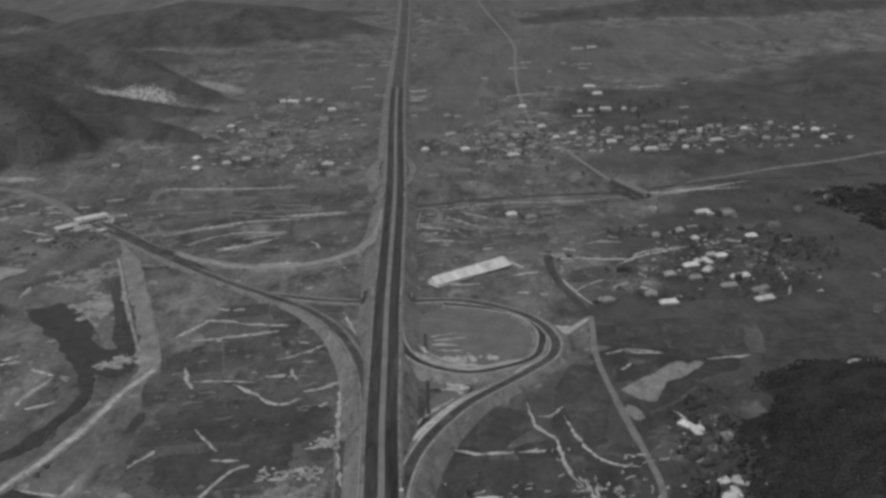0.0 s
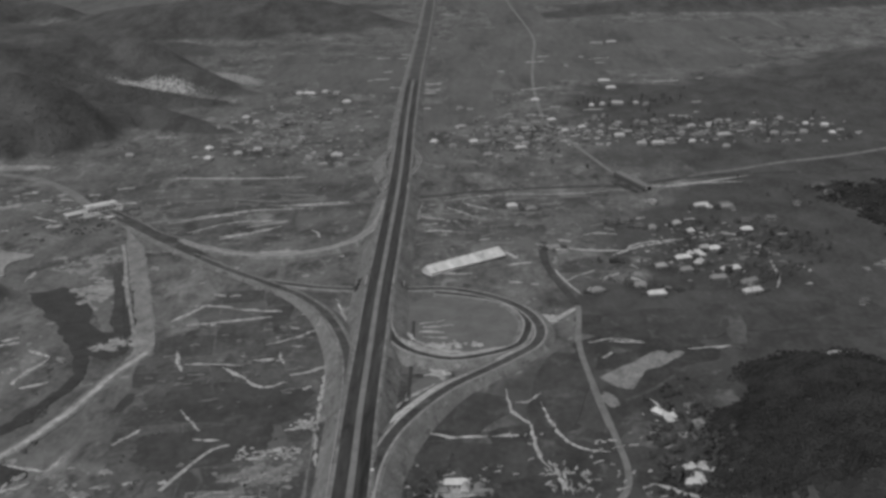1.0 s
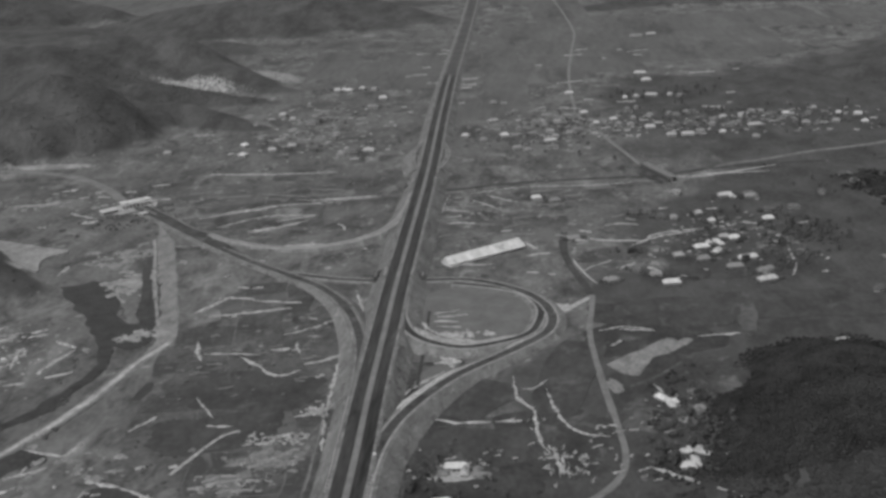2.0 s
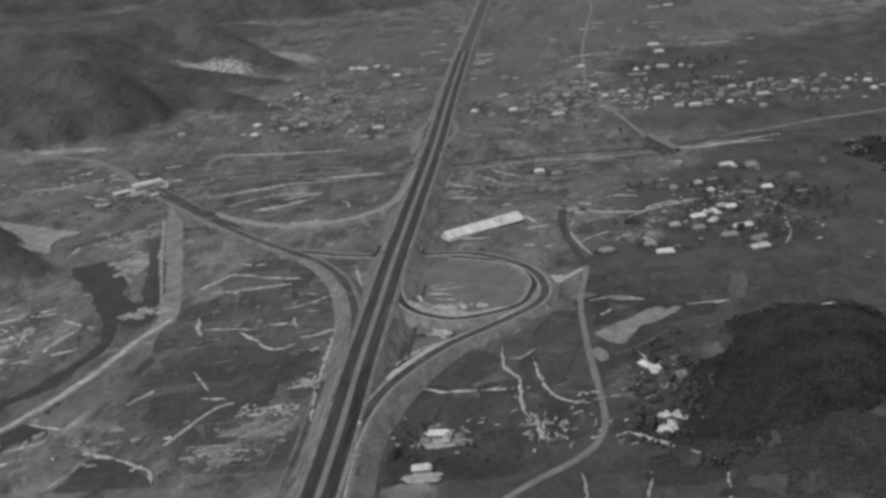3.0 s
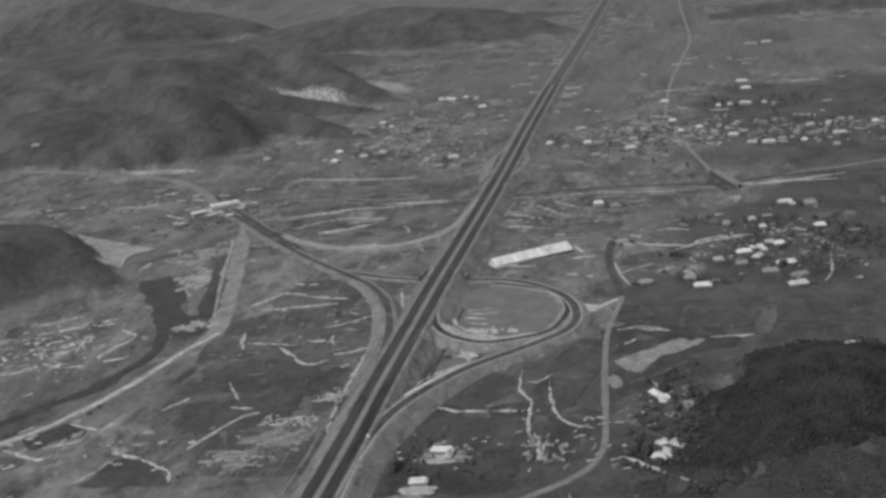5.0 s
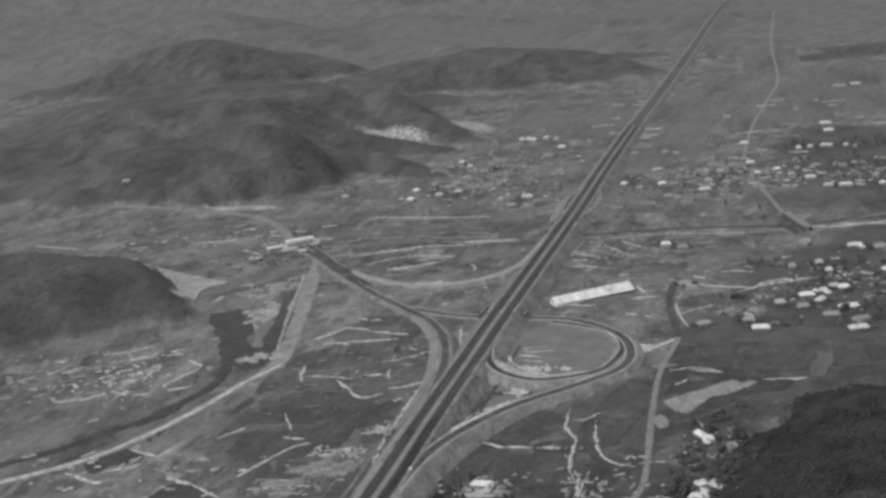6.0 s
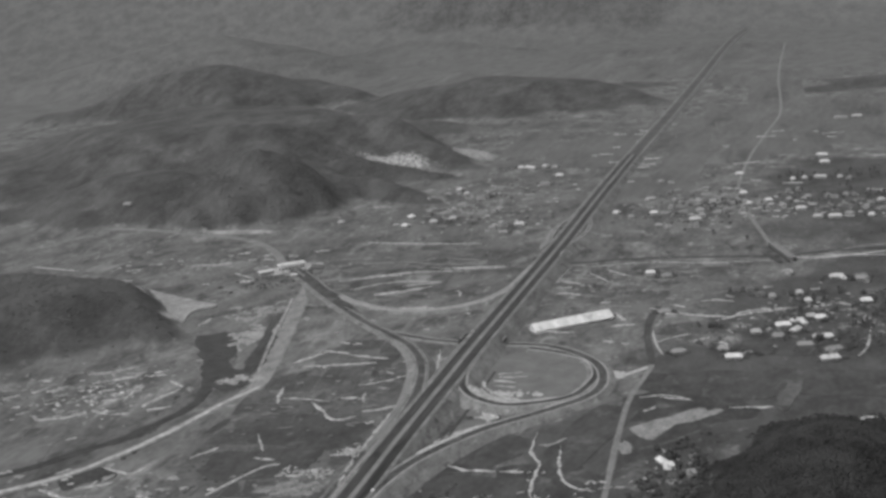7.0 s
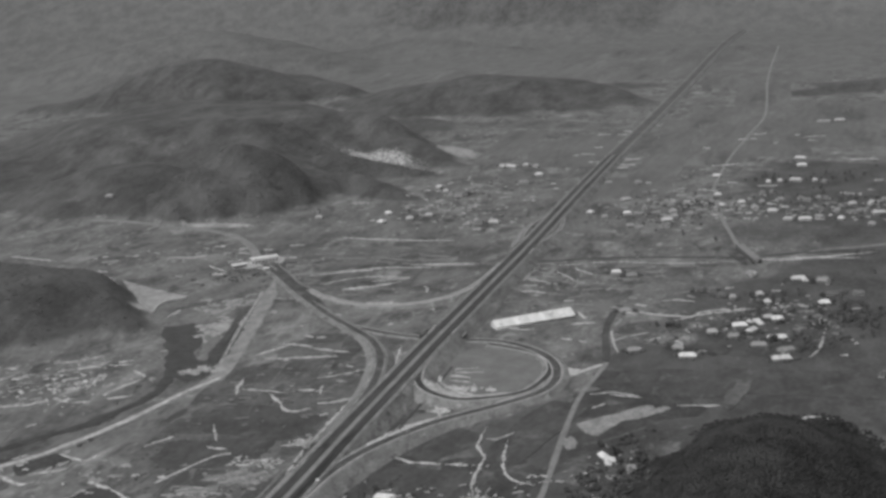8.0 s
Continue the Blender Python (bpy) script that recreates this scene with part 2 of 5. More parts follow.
def cover(x, y):
    c = 0 * np.asarray(x, float)
    for hill in HILLS:
        c = np.maximum(c, hill[6] * np.clip(rise(x, y, hill) * 7, 0, 1))
    c = c * (0.7 + 0.6 * rough(np.asarray(x, float) / 60, np.asarray(y, float) / 60))
    # rough dark ground round the wooded hill and hamlet; darker bands up the valley
    for foot in ((194, 604, 92, 118, 0, 0, 0.75), (184, 466, 190, 130, 0, 0, 0.8), (291, 864, 100, 150, 0, 0, 0.85), (233, 730, 130, 60, 0, 0, 0.8), (176, 788, 110, 50, 0, 0, 0.7), (403, 1061, 210, 240, 0, 0, 0.85), (365, 809, 180, 200, 0, 0, 0.85), (253, 916, 140, 170, 0, 0, 0.8), (329, 1231, 240, 130, 0, 0, 0.6), (82, 612, 44, 80, 0, 0, 0.75), (467, 1399, 270, 380, 0, 0, 0.85), (360, 1180, 160, 160, 0, 0, 0.85), (245, 1490, 130, 150, 0, 0, 0.9), (300, 1300, 150, 100, 0, 0, 0.85), (230, 1400, 160, 90, 0, 0, 0.5), (-270, 2545, 190, 70, 0, 0, 0.7), (210, 2370, 200, 60, 20, 0, 0.75), (-260, 2000, 170, 50, -10, 0, 0.5), (60, 2900, 260, 60, 0, 0, 0.55)):
        c = np.maximum(c, foot[6] * np.clip(rise(x, y, foot) * 4, 0, 1))
    return c


def axis(lo, hi, step, far):
    near = list(np.arange(lo, hi, step))
    out, s = [], step
    a, b = near[0], near[-1]
    while b < far:
        s *= 1.18
        a, b = a - s, b + s
        out.append((a, b))
    return np.array([p for p, _ in reversed(out)] + near + [q for _, q in out])


gx, gy = axis(-1000, 420, 6.5, 8000), axis(420, 2400, 7.5, 8000)
X, Y = np.meshgrid(gx, gy)
Z = height(X, Y)
nx, ny = len(gx), len(gy)
ids = np.arange(nx * ny).reshape(ny, nx)
quads = np.stack([ids[:-1, :-1], ids[:-1, 1:], ids[1:, 1:], ids[1:, :-1]], -1).reshape(-1, 4)
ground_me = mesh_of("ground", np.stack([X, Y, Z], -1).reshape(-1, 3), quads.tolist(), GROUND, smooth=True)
scrub = ground_me.attributes.new("scrub", "FLOAT", "POINT")
scrub.data.foreach_set("value", cover(X, Y).ravel().astype(np.float32))
# haze painted by distance: far ground turns paler and more even
far_haze = ground_me.attributes.new("far_haze", "FLOAT", "POINT")
far_haze.data.foreach_set("value", (smoothstep((np.hypot(X, Y) - 2200) / 1100) * (1.25 - 0.95 * cover(X, Y))).ravel().astype(np.float32))
bare = ground_me.attributes.new("bare", "FLOAT", "POINT")


def blot(cx, cy, rx, ry, turn):
    c, s = math.cos(radians(turn)), math.sin(radians(turn))
    u, v = ((X - cx) * c + (Y - cy) * s) / rx, (-(X - cx) * s + (Y - cy) * c) / ry
    return np.clip(1.6 - 1.3 * np.sqrt(u * u + v * v), 0, 1)


# bare pale hillsides and worked ground
bare_at = 0 * X
for spot in ((-316, 1722, 92, 34, -52), (-450, 1206, 54, 15, 0), (-405, 1630, 104, 20, -26), (-322, 1338, 22, 15, 0), (-346, 874, 12, 20, -10), (-405, 1056, 30, 8, 10)):
    bare_at = np.maximum(bare_at, blot(*spot) * (0.9 if spot[1] < 1300 else 0.5 if spot[1] < 1400 else 0.6))


def pale(x, y):
    """How bare the ground is there."""
    i, j = np.clip(np.searchsorted(gy, y), 0, ny - 1), np.clip(np.searchsorted(gx, x), 0, nx - 1)
    return bare_at[i, j]


bare.data.foreach_set("value", bare_at.ravel().astype(np.float32))
ground = tagged(new("ground", ground_me), "valley floor of dry grass and earth rising into scrub hills", "ground", kind="structure")


# ---- ribbons: roads, banks, streams ----
def curve(points, step=5.0):
    """Points along a smooth line through the given ones."""
    p = [np.array(q, float) for q in points]
    p = [2 * p[0] - p[1]] + p + [2 * p[-1] - p[-2]]
    out = []
    for i in range(1, len(p) - 2):
        n = max(2, int(np.linalg.norm(p[i + 1] - p[i]) / step))
        for k in range(n):
            u = k / n
            out.append(0.5 * (2 * p[i] + (p[i + 1] - p[i - 1]) * u + (2 * p[i - 1] - 5 * p[i] + 4 * p[i + 1] - p[i + 2]) * u**2 + (3 * p[i] - p[i - 1] - 3 * p[i + 1] + p[i + 2]) * u**3))
    return np.array(out + [p[-2]])


def ribbon(name, line, profile, material, parent, label="", ragged=0.0, seed=0, taper=False):
    """A solid strip along a line of x, y, z. profile: (offset to the right, height over the line; None for the ground)."""
    rng = np.random.default_rng(seed)
    d = np.gradient(line[:, :2], axis=0)
    d /= np.linalg.norm(d, axis=1)[:, None] + 1e-9
    side = np.stack([d[:, 1], -d[:, 0]], 1)
    n, k = len(line), len(profile)
    grow = np.ones(n)
    if taper:
        u = np.linspace(0, 1, n)
        grow = np.clip(np.minimum(u, 1 - u) * 6, 0.12, 1)
    verts = []
    for off, up in profile:
        wave = np.convolve(rng.random(n + 8), np.hanning(11)[1:-1] / 5, 'valid')
        o = off * grow * (1 + ragged * (2.6 * (wave - 0.5) + 0.6 * (rng.random(n) - 0.5)))
        xy = line[:, :2] + side * o[:, None]
        if up is None:  # a gentle slope down to the ground
            o = o + np.sign(off) * 1.05 * (line[:, 2] - height(line[:, 0], line[:, 1]))
            xy = line[:, :2] + side * o[:, None]
        z = height(xy[:, 0], xy[:, 1]) - 0.3 if up is None else line[:, 2] + up * (grow if taper else 1)
        verts.append(np.c_[xy, z])
    verts = np.stack(verts, 1).reshape(-1, 3)
    faces = []
    for i in range(n - 1):
        for j in range(k - 1):
            q = i * k + j
            faces.append((q, q + 1, q + k + 1, q + k))
    faces.append(tuple(range(k))[::-1])
    faces.append(tuple(range((n - 1) * k, n * k)))
    me = mesh_of(name, verts, [f[::-1] for f in faces], material)
    return child(name, me, parent, label)


def slab(left, right, low, top):
    return [(left, low), (left, top), (right, top), (right, low)]


def on_ground(points, up=0.0):
    return [(x, y, float(height(x, y)) + up) for x, y in points]


HW = [(-3.2, -901.5, 6), (-12.4, -293.9, 7), (-24.3, 208.5, 8), (-29.5, 483.4, 8), (-33.7, 596.2, 8), (-36.1, 687.9, 8), (-39.0, 789.4, 8), (-40.7, 896.7, 8), (-44.8, 1114.7, 7.5), (-53.5, 1377.1, 6.5), (-60.5, 1640, 5), (-66, 2020, 4), (-71.5, 2350, 4), (-80, 2750, 4), (-90, 3160, 4), (-95, 3660, 4), (-72, 4400, 4)]
hw_all = curve(HW, 12)
hw_all[:, 2] = np.maximum(hw_all[:, 2], height(hw_all[:, 0], hw_all[:, 1]) + 1.0)
hw, far_hw = hw_all[hw_all[:, 1] < 1660], hw_all[hw_all[:, 1] > 1640]
highway = thing("highway", 0, 0, label="four-lane highway of dark worn asphalt on an earth embankment", category="road", kind="structure")
ribbon("embankment", hw, [(-11.8, None), (-11.6, -0.5), (-9.6, -0.3), (9.6, -0.3), (11.2, -0.5), (11.4, None)], SLOPE, highway, "graded earth embankment")
ribbon("shoulder", hw, slab(-9.8, -8.4, -0.5, 0.0), EDGE, highway, "dusty concrete kerb strip", ragged=0.025, seed=2)
ribbon("carriageway", hw, slab(-8.4, -1.6, -0.5, 0.03), ASPHALT, highway, "dark worn asphalt lanes")
ribbon("median", hw, slab(-1.6, 1.6, -0.5, 0.16), SHOULDER, highway, "pale median strip", ragged=0.1, seed=3)
ribbon("carriageway", hw, slab(1.6, 8.4, -0.5, 0.03), ASPHALT, highway, "dark worn asphalt lanes")
ribbon("shoulder", hw, slab(8.4, 9.8, -0.5, 0.0), EDGE, highway, "dusty concrete kerb strip", ragged=0.025, seed=4)
ribbon("verge", hw, slab(-11.5, -9.9, -0.8, -0.22), VERGE, highway, "pale trodden verge", ragged=0.02)
ribbon("verge", hw, slab(9.9, 11.0, -0.8, -0.25), VERGE, highway, "pale trodden verge", ragged=0.02)
ribbon("embankment", far_hw, [(-11.0, None), (-10.6, -0.4), (10.6, -0.4), (11.0, None)], FAREDGE, highway, "pale dusty roadside")
ribbon("carriageway", far_hw, slab(-7.0, 7.0, -0.5, 0.03), FARROAD, highway, "worn grey unfinished road surface", ragged=0.04, seed=5)
near_hw = hw[(hw[:, 1] > 380) & (hw[:, 1] < 760)] * (1, 1, 0)
ribbon("ditch", near_hw, [(23.6, -0.2), (24.2, 0.36), (25.8, 0.36), (26.4, -0.2)], WETFIELD, highway, "dark roadside ditch", ragged=0.02)
ribbon("toe_path", near_hw, [(-24.6, -0.2), (-24.2, 0.4), (-23.0, 0.4), (-22.6, -0.2)], VERGE, highway, "pale path along the embankment foot", ragged=0.05)


def ramp_road(points, label, half=2.6, verge=5.0, step=5.0, top=ASPHALT, edge=EDGE):
    line = curve(points, step)
    r = thing("ramp", 0, 0, label=label, category="road", kind="structure")
    ribbon("embankment", line, [(-half - verge - 2, None), (-half - verge, -0.3), (half + verge, -0.3), (half + verge + 2, None)], VERGE, r, "graded earth verge")
    ribbon("carriageway", line, slab(-half, half, -0.4, 0.03), top, r, "worn lane surface")
    ribbon("shoulder", line, slab(-half - 1.2, -half, -0.4, 0.0), edge, r, "pale shoulder")
    ribbon("shoulder", line, slab(half, half + 1.2, -0.4, 0.0), edge, r, "pale shoulder")
    return line


ramp_road([(-304.8, 1033.6, 0.9), (-267.2, 990.0, 0.9), (-225.8, 939.2, 0.9), (-165.1, 870.9, 0.9), (-123.4, 829.9, 1.5), (-94.0, 797.3, 2.5), (-71.0, 755.4, 4.0), (-55.2, 706.3, 6.0), (-46.4, 658.9, 7.3), (-41.3, 598.8, 7.8)], "curved ramp of grey asphalt from the toll plaza to the highway", verge=3.0, half=2.6, top=WORN)
ramp_road([(-298.4, 1037.9, 0.85), (-262.9, 996.6, 0.85), (-238, 964, 0.9), (-212, 940, 1.0)], "short dark ramp leaving the toll plaza", half=2.6, verge=1.6, top=WORN)
ramp_road([(-214, 942, 1.0), (-190, 922, 1.1), (-145, 899, 1.6), (-106, 900, 2.4), (-77, 915, 4.0), (-60, 939, 6.0), (-52, 975, 7.5), (-50.5, 1030, 7.6)], "curved pale ramp joining the highway northwards", half=2.4, verge=1.6, top=PALEROAD, edge=RIM)
ramp_road([(-56, 1118, 7.2), (-62, 1146, 7.0), (-65, 1175, 6.9), (-65.5, 1205, 6.8), (-59, 1242, 6.8)], "pale lay-by on the western side of the highway", half=1.5, verge=0.8, top=VERGE)
ramp_road([(-35, 1122, 7.2), (-31, 1148, 7.0), (-29.5, 1176, 6.9), (-33, 1206, 6.8), (-41, 1240, 6.8)], "pale lay-by on the eastern side of the highway", half=1.5, verge=0.8, top=VERGE)
ramp_road([(-29, 1174, 6.6), (-22, 1176, 4.5), (-12, 1178, 1.5), (-4, 1179, 0.6)], "short pale track down from the lay-by", half=1.2, verge=0.6, top=DIRT)
outer_line = ramp_road([(-125.4, 836.1, 1.0), (-88.8, 821.8, 0.8), (-55.4, 815.7, 0.6), (-22.2, 814.7, 0.6), (9.7, 812.8, 0.9), (40.4, 793.3, 1.3), (61.0, 765.9, 1.6), (69.7, 732.7, 1.8), (65.6, 704.6, 2.2), (49.6, 680.2, 2.8), (32.6, 658.8, 3.4), (11.6, 630.8, 4.5), (-7.7, 588.5, 6.4), (-18.0, 550.4, 7.6), (-21.8, 507.9, 7.7), (-19.6, 448.0, 7.7), (-17.0, 388.1, 7.7), (-13.5, 308.1, 7.7)], "long ramp of grey asphalt passing under the highway and round", verge=3.0, half=2.9, top=WORN, edge=RIM)
loop_line = ramp_road([(-0.3, 806.8, 0.75), (29.5, 795.2, 1.0), (51.2, 778.5, 1.3), (61.9, 749.1, 1.6), (59.7, 717.8, 2.1), (52.7, 699.7, 2.6), (34.8, 685.3, 3.3), (13.9, 677.1, 4.1), (-7.1, 684.7, 5.2), (-20.0, 698.6, 6.3), (-26.9, 719.0, 7.1), (-29.7, 742.0, 7.6), (-31.4, 796.7, 7.7)], "loop ramp of dark asphalt curling up to the highway", half=2.2, verge=1.8, edge=RIM)


def stretch_of(line, a, c):
    """The piece of a line between its points nearest to a and c."""
    k = [int(np.argmin(np.hypot(line[:, 0] - p[0], line[:, 1] - p[1]))) for p in (a, c)]
    return line[min(k):max(k) + 1]


sandy = thing("sand_verge", 0, 0, label="bright loose sand along the inner edge of the loop", category="verge", kind="structure")
ribbon("surface", stretch_of(loop_line, (57, 706), (-25, 713)), [(3.0, -0.2), (3.4, 0.05), (8, -1.0), (12, -2.2), (15, -4.2)], BANK, sandy, ragged=0.12, taper=True, seed=4)
sandy = thing("sand_verge", 0, 0, label="bright loose sand along the outer ramp", category="verge", kind="structure")
ribbon("surface", stretch_of(outer_line, (37, 664), (-14, 567)), [(3.6, -0.3), (3.9, 0.04), (8.0, -1.0), (11, -3.2)], STONE, sandy, ragged=0.14, taper=True, seed=5)
sandy = thing("sand_verge", 0, 0, label="bright loose sand between loop and outer ramp", category="verge", kind="structure")
ribbon("surface", stretch_of(outer_line, (65, 704), (43, 670)), [(3.6, -0.3), (3.9, 0.04), (7.0, -0.4), (9.0, -2.0)], BANK, sandy, ragged=0.2, taper=True, seed=6)


def lane(name, points, width, material, label, up=0.35, ragged=0.12, seed=1, category="road", step=6.0, taper=False):
    line = curve(on_ground(points), step)
    r = thing(name, 0, 0, label=label, category=category, kind="structure")
    ribbon("surface", line, [(-width / 2 - 0.8, -0.2), (-width / 2, up), (width / 2, up), (width / 2 + 0.8, -0.2)], material, r, ragged=ragged, seed=seed, taper=taper)
    return r


lane("country_lane", [(97, 776), (96, 753), (93, 707), (95, 662), (99, 614), (103, 571), (105, 539), (101, 515), (89, 496), (67, 473), (51, 450), (39, 415), (31, 366)], 3.3, DIRT, "pale dirt lane winding between dark fields")
lane("farm_path", [(86, 858), (88, 845), (94, 822), (102, 799)], 0.7, BANK, "thin pale earth path bending beside a sunken track", category="path", ragged=0.25, seed=31, step=4, taper=True)
lane("sunken_track", [(80, 925), (79, 890), (82, 850), (90, 812), (96, 780)], 5, WETFIELD, "dark sunken track between field banks", up=0.4, ragged=0.3, seed=32, category="track", step=4)
lane("country_lane", [(75, 752), (84, 757), (95, 772)], 3, BANK, "short pale earth link between ramp and lane", ragged=0.4, seed=33, step=3)
lane("country_lane", [(55, 3392), (70, 2900), (86, 2532), (103, 2290), (116, 2045), (108, 1860), (99, 1625), (103, 1400), (116, 1329), (140, 1216), (160, 1132), (180, 1073)], 3.4, DIRT, "narrow pale dirt lane running up the valley")
lane("country_lane", [(180, 1067), (234, 1128), (273, 1145), (320, 1171), (385, 1195), (476, 1239), (652, 1296)], 5, VERGE, "pale dirt lane between open fields")
lane("river_bed", [(-267, 980), (-252, 943), (-239, 906), (-212, 817), (-188, 735), (-182, 704), (-189, 668), (-199, 628)], 12, BED, "dry pale gravel bed between earth banks", category="river bed", ragged=0.34, step=3, taper=True)
lane("levee_road", [(-257, 933), (-248, 905), (-222, 817), (-186, 706), (-182, 691)], 2.0, SAND, "pale earth levee along the gravel bed", up=0.55, ragged=0.45, step=4)
lane("levee_road", [(-178, 703), (-183, 687), (-191, 660), (-201, 610), (-221, 555), (-246, 518), (-302, 474), (-399, 427)], 9, VERGE, "worn pale shoulders of an earth levee", up=0.5, ragged=0.4, step=3.5, seed=21)
lane("levee_road", [(-178, 703), (-183, 687), (-191, 660), (-201, 610), (-221, 555), (-246, 518), (-302, 474), (-399, 427)], 3.8, BANK, "bright pale earth road along a dark stream", up=0.9, ragged=0.5, step=3)
lane("stream", [(-228, 723), (-217, 690), (-211, 661), (-224, 607), (-246, 569), (-276, 529), (-333, 488), (-442, 440)], 8.5, WATER, "dark muddy stream below the levee road", up=0.45, ragged=0.8, category="stream", step=4)
lane("country_lane", [(-101, 571), (-109, 566), (-118, 545), (-126, 522)], 1.8, BANK, "narrow pale earth track between fields")
lane("country_lane", [(-317, 1046), (-354, 1103), (-407, 1158), (-488, 1194), (-632, 1227), (-863, 1224)], 9, DIRT, "pale road leading from the toll plaza to the hills")

lane("stream", [(-59, 1059), (-12, 1067), (47, 1085), (121, 1092), (169, 1095), (211, 1113), (273, 1129), (347, 1134), (448, 1140)], 6, DARKFIELD, "dark narrow stream crossing the valley floor", up=0.42, ragged=0.3, category="stream", seed=8)
# plain dark strip just west of the gravel bed
lane("ditch", [(-243, 868), (-235, 840), (-219, 782), (-207, 739), (-200, 711)], 6, WETFIELD, "dark strip along the gravel bed", up=0.5, ragged=0.5, category="ditch", seed=9, step=4)
lane("toll_approach", [(-293, 1028), (-265, 995), (-231, 954), (-196, 914), (-172, 890)], 7, WORN, "broad dark asphalt apron below the toll plaza", up=1.02, ragged=0.06, seed=12, taper=True)
lane("footpath", [(112, 622), (120, 628), (133, 640), (156, 671)], 2.6, MIDFIELD, "faint worn strip between stony plot and wooded hill", category="path", ragged=0.3, seed=10)


def sheet(name, points, material, label, category, up=0.3, seed=0, wander=2.5, kind="structure"):
    """Flat ground of another kind inside a ragged outline."""
    ring = curve([(x, y, 0) for x, y in points] + [(*points[0], 0)], 3.0)[:-1]
    ring[:, :2] += wander * (np.stack([rough(ring[:, 0] / 20 + seed, ring[:, 1] / 20), rough(ring[:, 0] / 20, ring[:, 1] / 20 + 50 + seed)], 1) - 0.5) * 2
    bm = bmesh.new()
    verts = [bm.verts.new((x, y, 0)) for x, y, _ in ring]
    edges = [bm.edges.new((verts[k - 1], verts[k])) for k in range(len(verts))]
    bmesh.ops.triangle_fill(bm, edges=edges, use_beauty=True)
    bmesh.ops.subdivide_edges(bm, edges=[e for e in bm.edges if len(e.link_faces) == 2], cuts=1)
    bmesh.ops.triangulate(bm, faces=bm.faces[:])
    for v in bm.verts:
        v.co.z = float(height(v.co.x, v.co.y)) + up
    for f in bm.faces:
        f.normal_update()
        if f.normal.z < 0:
            f.normal_flip()
    rim = [tuple(e.verts) for e in bm.edges if len(e.link_faces) == 1]
    low = {}
    for v in sum(rim, ()):
        if v not in low:
            low[v] = bm.verts.new(v.co - Vector((0, 0, up + 0.25)))
    for v, w in rim:
        bm.faces.new((v, w, low[w], low[v]))
    me = bpy.data.meshes.new(name)
    bm.to_mesh(me)
    bm.free()
    me.materials.append(material)
    return tagged(new(name, me), label, category, kind=kind)


def bridge_shade():
    """The shadow beside the bridge, painted as a dark strip of water."""
    lane("pool", [(151, 1111), (158, 1098), (167, 1078), (172, 1065)], 6, WATER, "dark water strip painting the shadow beside the bridge", up=0.6, category="water", ragged=0.3, step=4, taper=True)


bridge_shade()
sheet("bare_slope", [(-420, 955), (-392, 922), (-368, 896), (-340, 862), (-328, 856), (-334, 884), (-322, 906), (-352, 920), (-388, 938)], SAND, "pale bare quarry face beside a wooded hill", "bare earth", 1.2, 2)
sheet("bare_slope", [(-420, 938), (-408, 928), (-396, 908), (-402, 906), (-414, 924)], STONE, "small bright scar on the edge of a wooded hill", "bare earth", 1.0, 5, 1.0)
sheet("pond", [(-292, 818), (-272, 830), (-250, 800), (-236, 772), (-226, 748), (-206, 735), (-190, 704), (-206, 696), (-226, 706), (-244, 735), (-264, 768), (-280, 790)], WATER, "dark muddy pond with ragged scrub edge", "pond", 0.34, 3, 7)
sheet("pond", [(-214, 790), (-206, 772), (-198, 745), (-190, 722), (-198, 716), (-210, 738), (-219, 760), (-222, 782)], WATER, "narrow dark pool beside the gravel bed", "pond", 0.36, 4, 5)


# ---- fields ----
rng = random.Random(11)


def split(x0, x1, y0, y1, long, deep, r):
    """Cuts a rectangle into field-sized ones."""
    w, d = x1 - x0, y1 - y0
    if w > long * r.uniform(0.9, 1.9):
        c = x0 + w * r.uniform(0.35, 0.65)
        return split(x0, c, y0, y1, long, deep, r) + split(c, x1, y0, y1, long, deep, r)
    if d > deep * r.uniform(0.9, 1.9):
        c = y0 + d * r.uniform(0.35, 0.65)
        return split(x0, x1, y0, c, long, deep, r) + split(x0, x1, c, y1, long, deep, r)
    return [(x0, x1, y0, y1)]


# places without ploughed fields: x, y, half width, half length
KEEP_OUT = [(16, 743, 52, 74), (-242, 775, 52, 125), (-214, 813, 32, 125), (-307, 1040, 45, 30), (18, 520, 24, 18), (136, 538, 22, 22), (-372, 889, 75, 60), (20, 881, 45, 30), (104, 842, 24, 10)]


def parcel_corners(cx, cy, turn, box, r):
    c, s = math.cos(radians(turn)), math.sin(radians(turn))
    x0, x1, y0, y1 = box
    g = r.uniform(0.2, 0.7)
    pts = []
    n = 4
    for (ax, ay), (bx, by) in (((x0, y0), (x1, y0)), ((x1, y0), (x1, y1)), ((x1, y1), (x0, y1)), ((x0, y1), (x0, y0))):
        for k in range(n):
            u = k / n
            x, y = ax + (bx - ax) * u, ay + (by - ay) * u
            # edges wander, the same for both neighbours
            wx = 7 * noise.noise((x * 0.03 + cx, y * 0.03, 1.7))
            wy = 6 * noise.noise((x * 0.025, y * 0.03 + cy, 5.1))
            mx, my = (x0 + x1) / 2, (y0 + y1) / 2
            x += wx + g * (1 if mx > x else -1) * (1 if abs(mx - x) > 0.1 else 0)
            y += wy + g * (1 if my > y else -1) * (1 if abs(my - y) > 0.1 else 0)
            pts.append((cx + x * c - y * s, cy + x * s + y * c))
    return pts


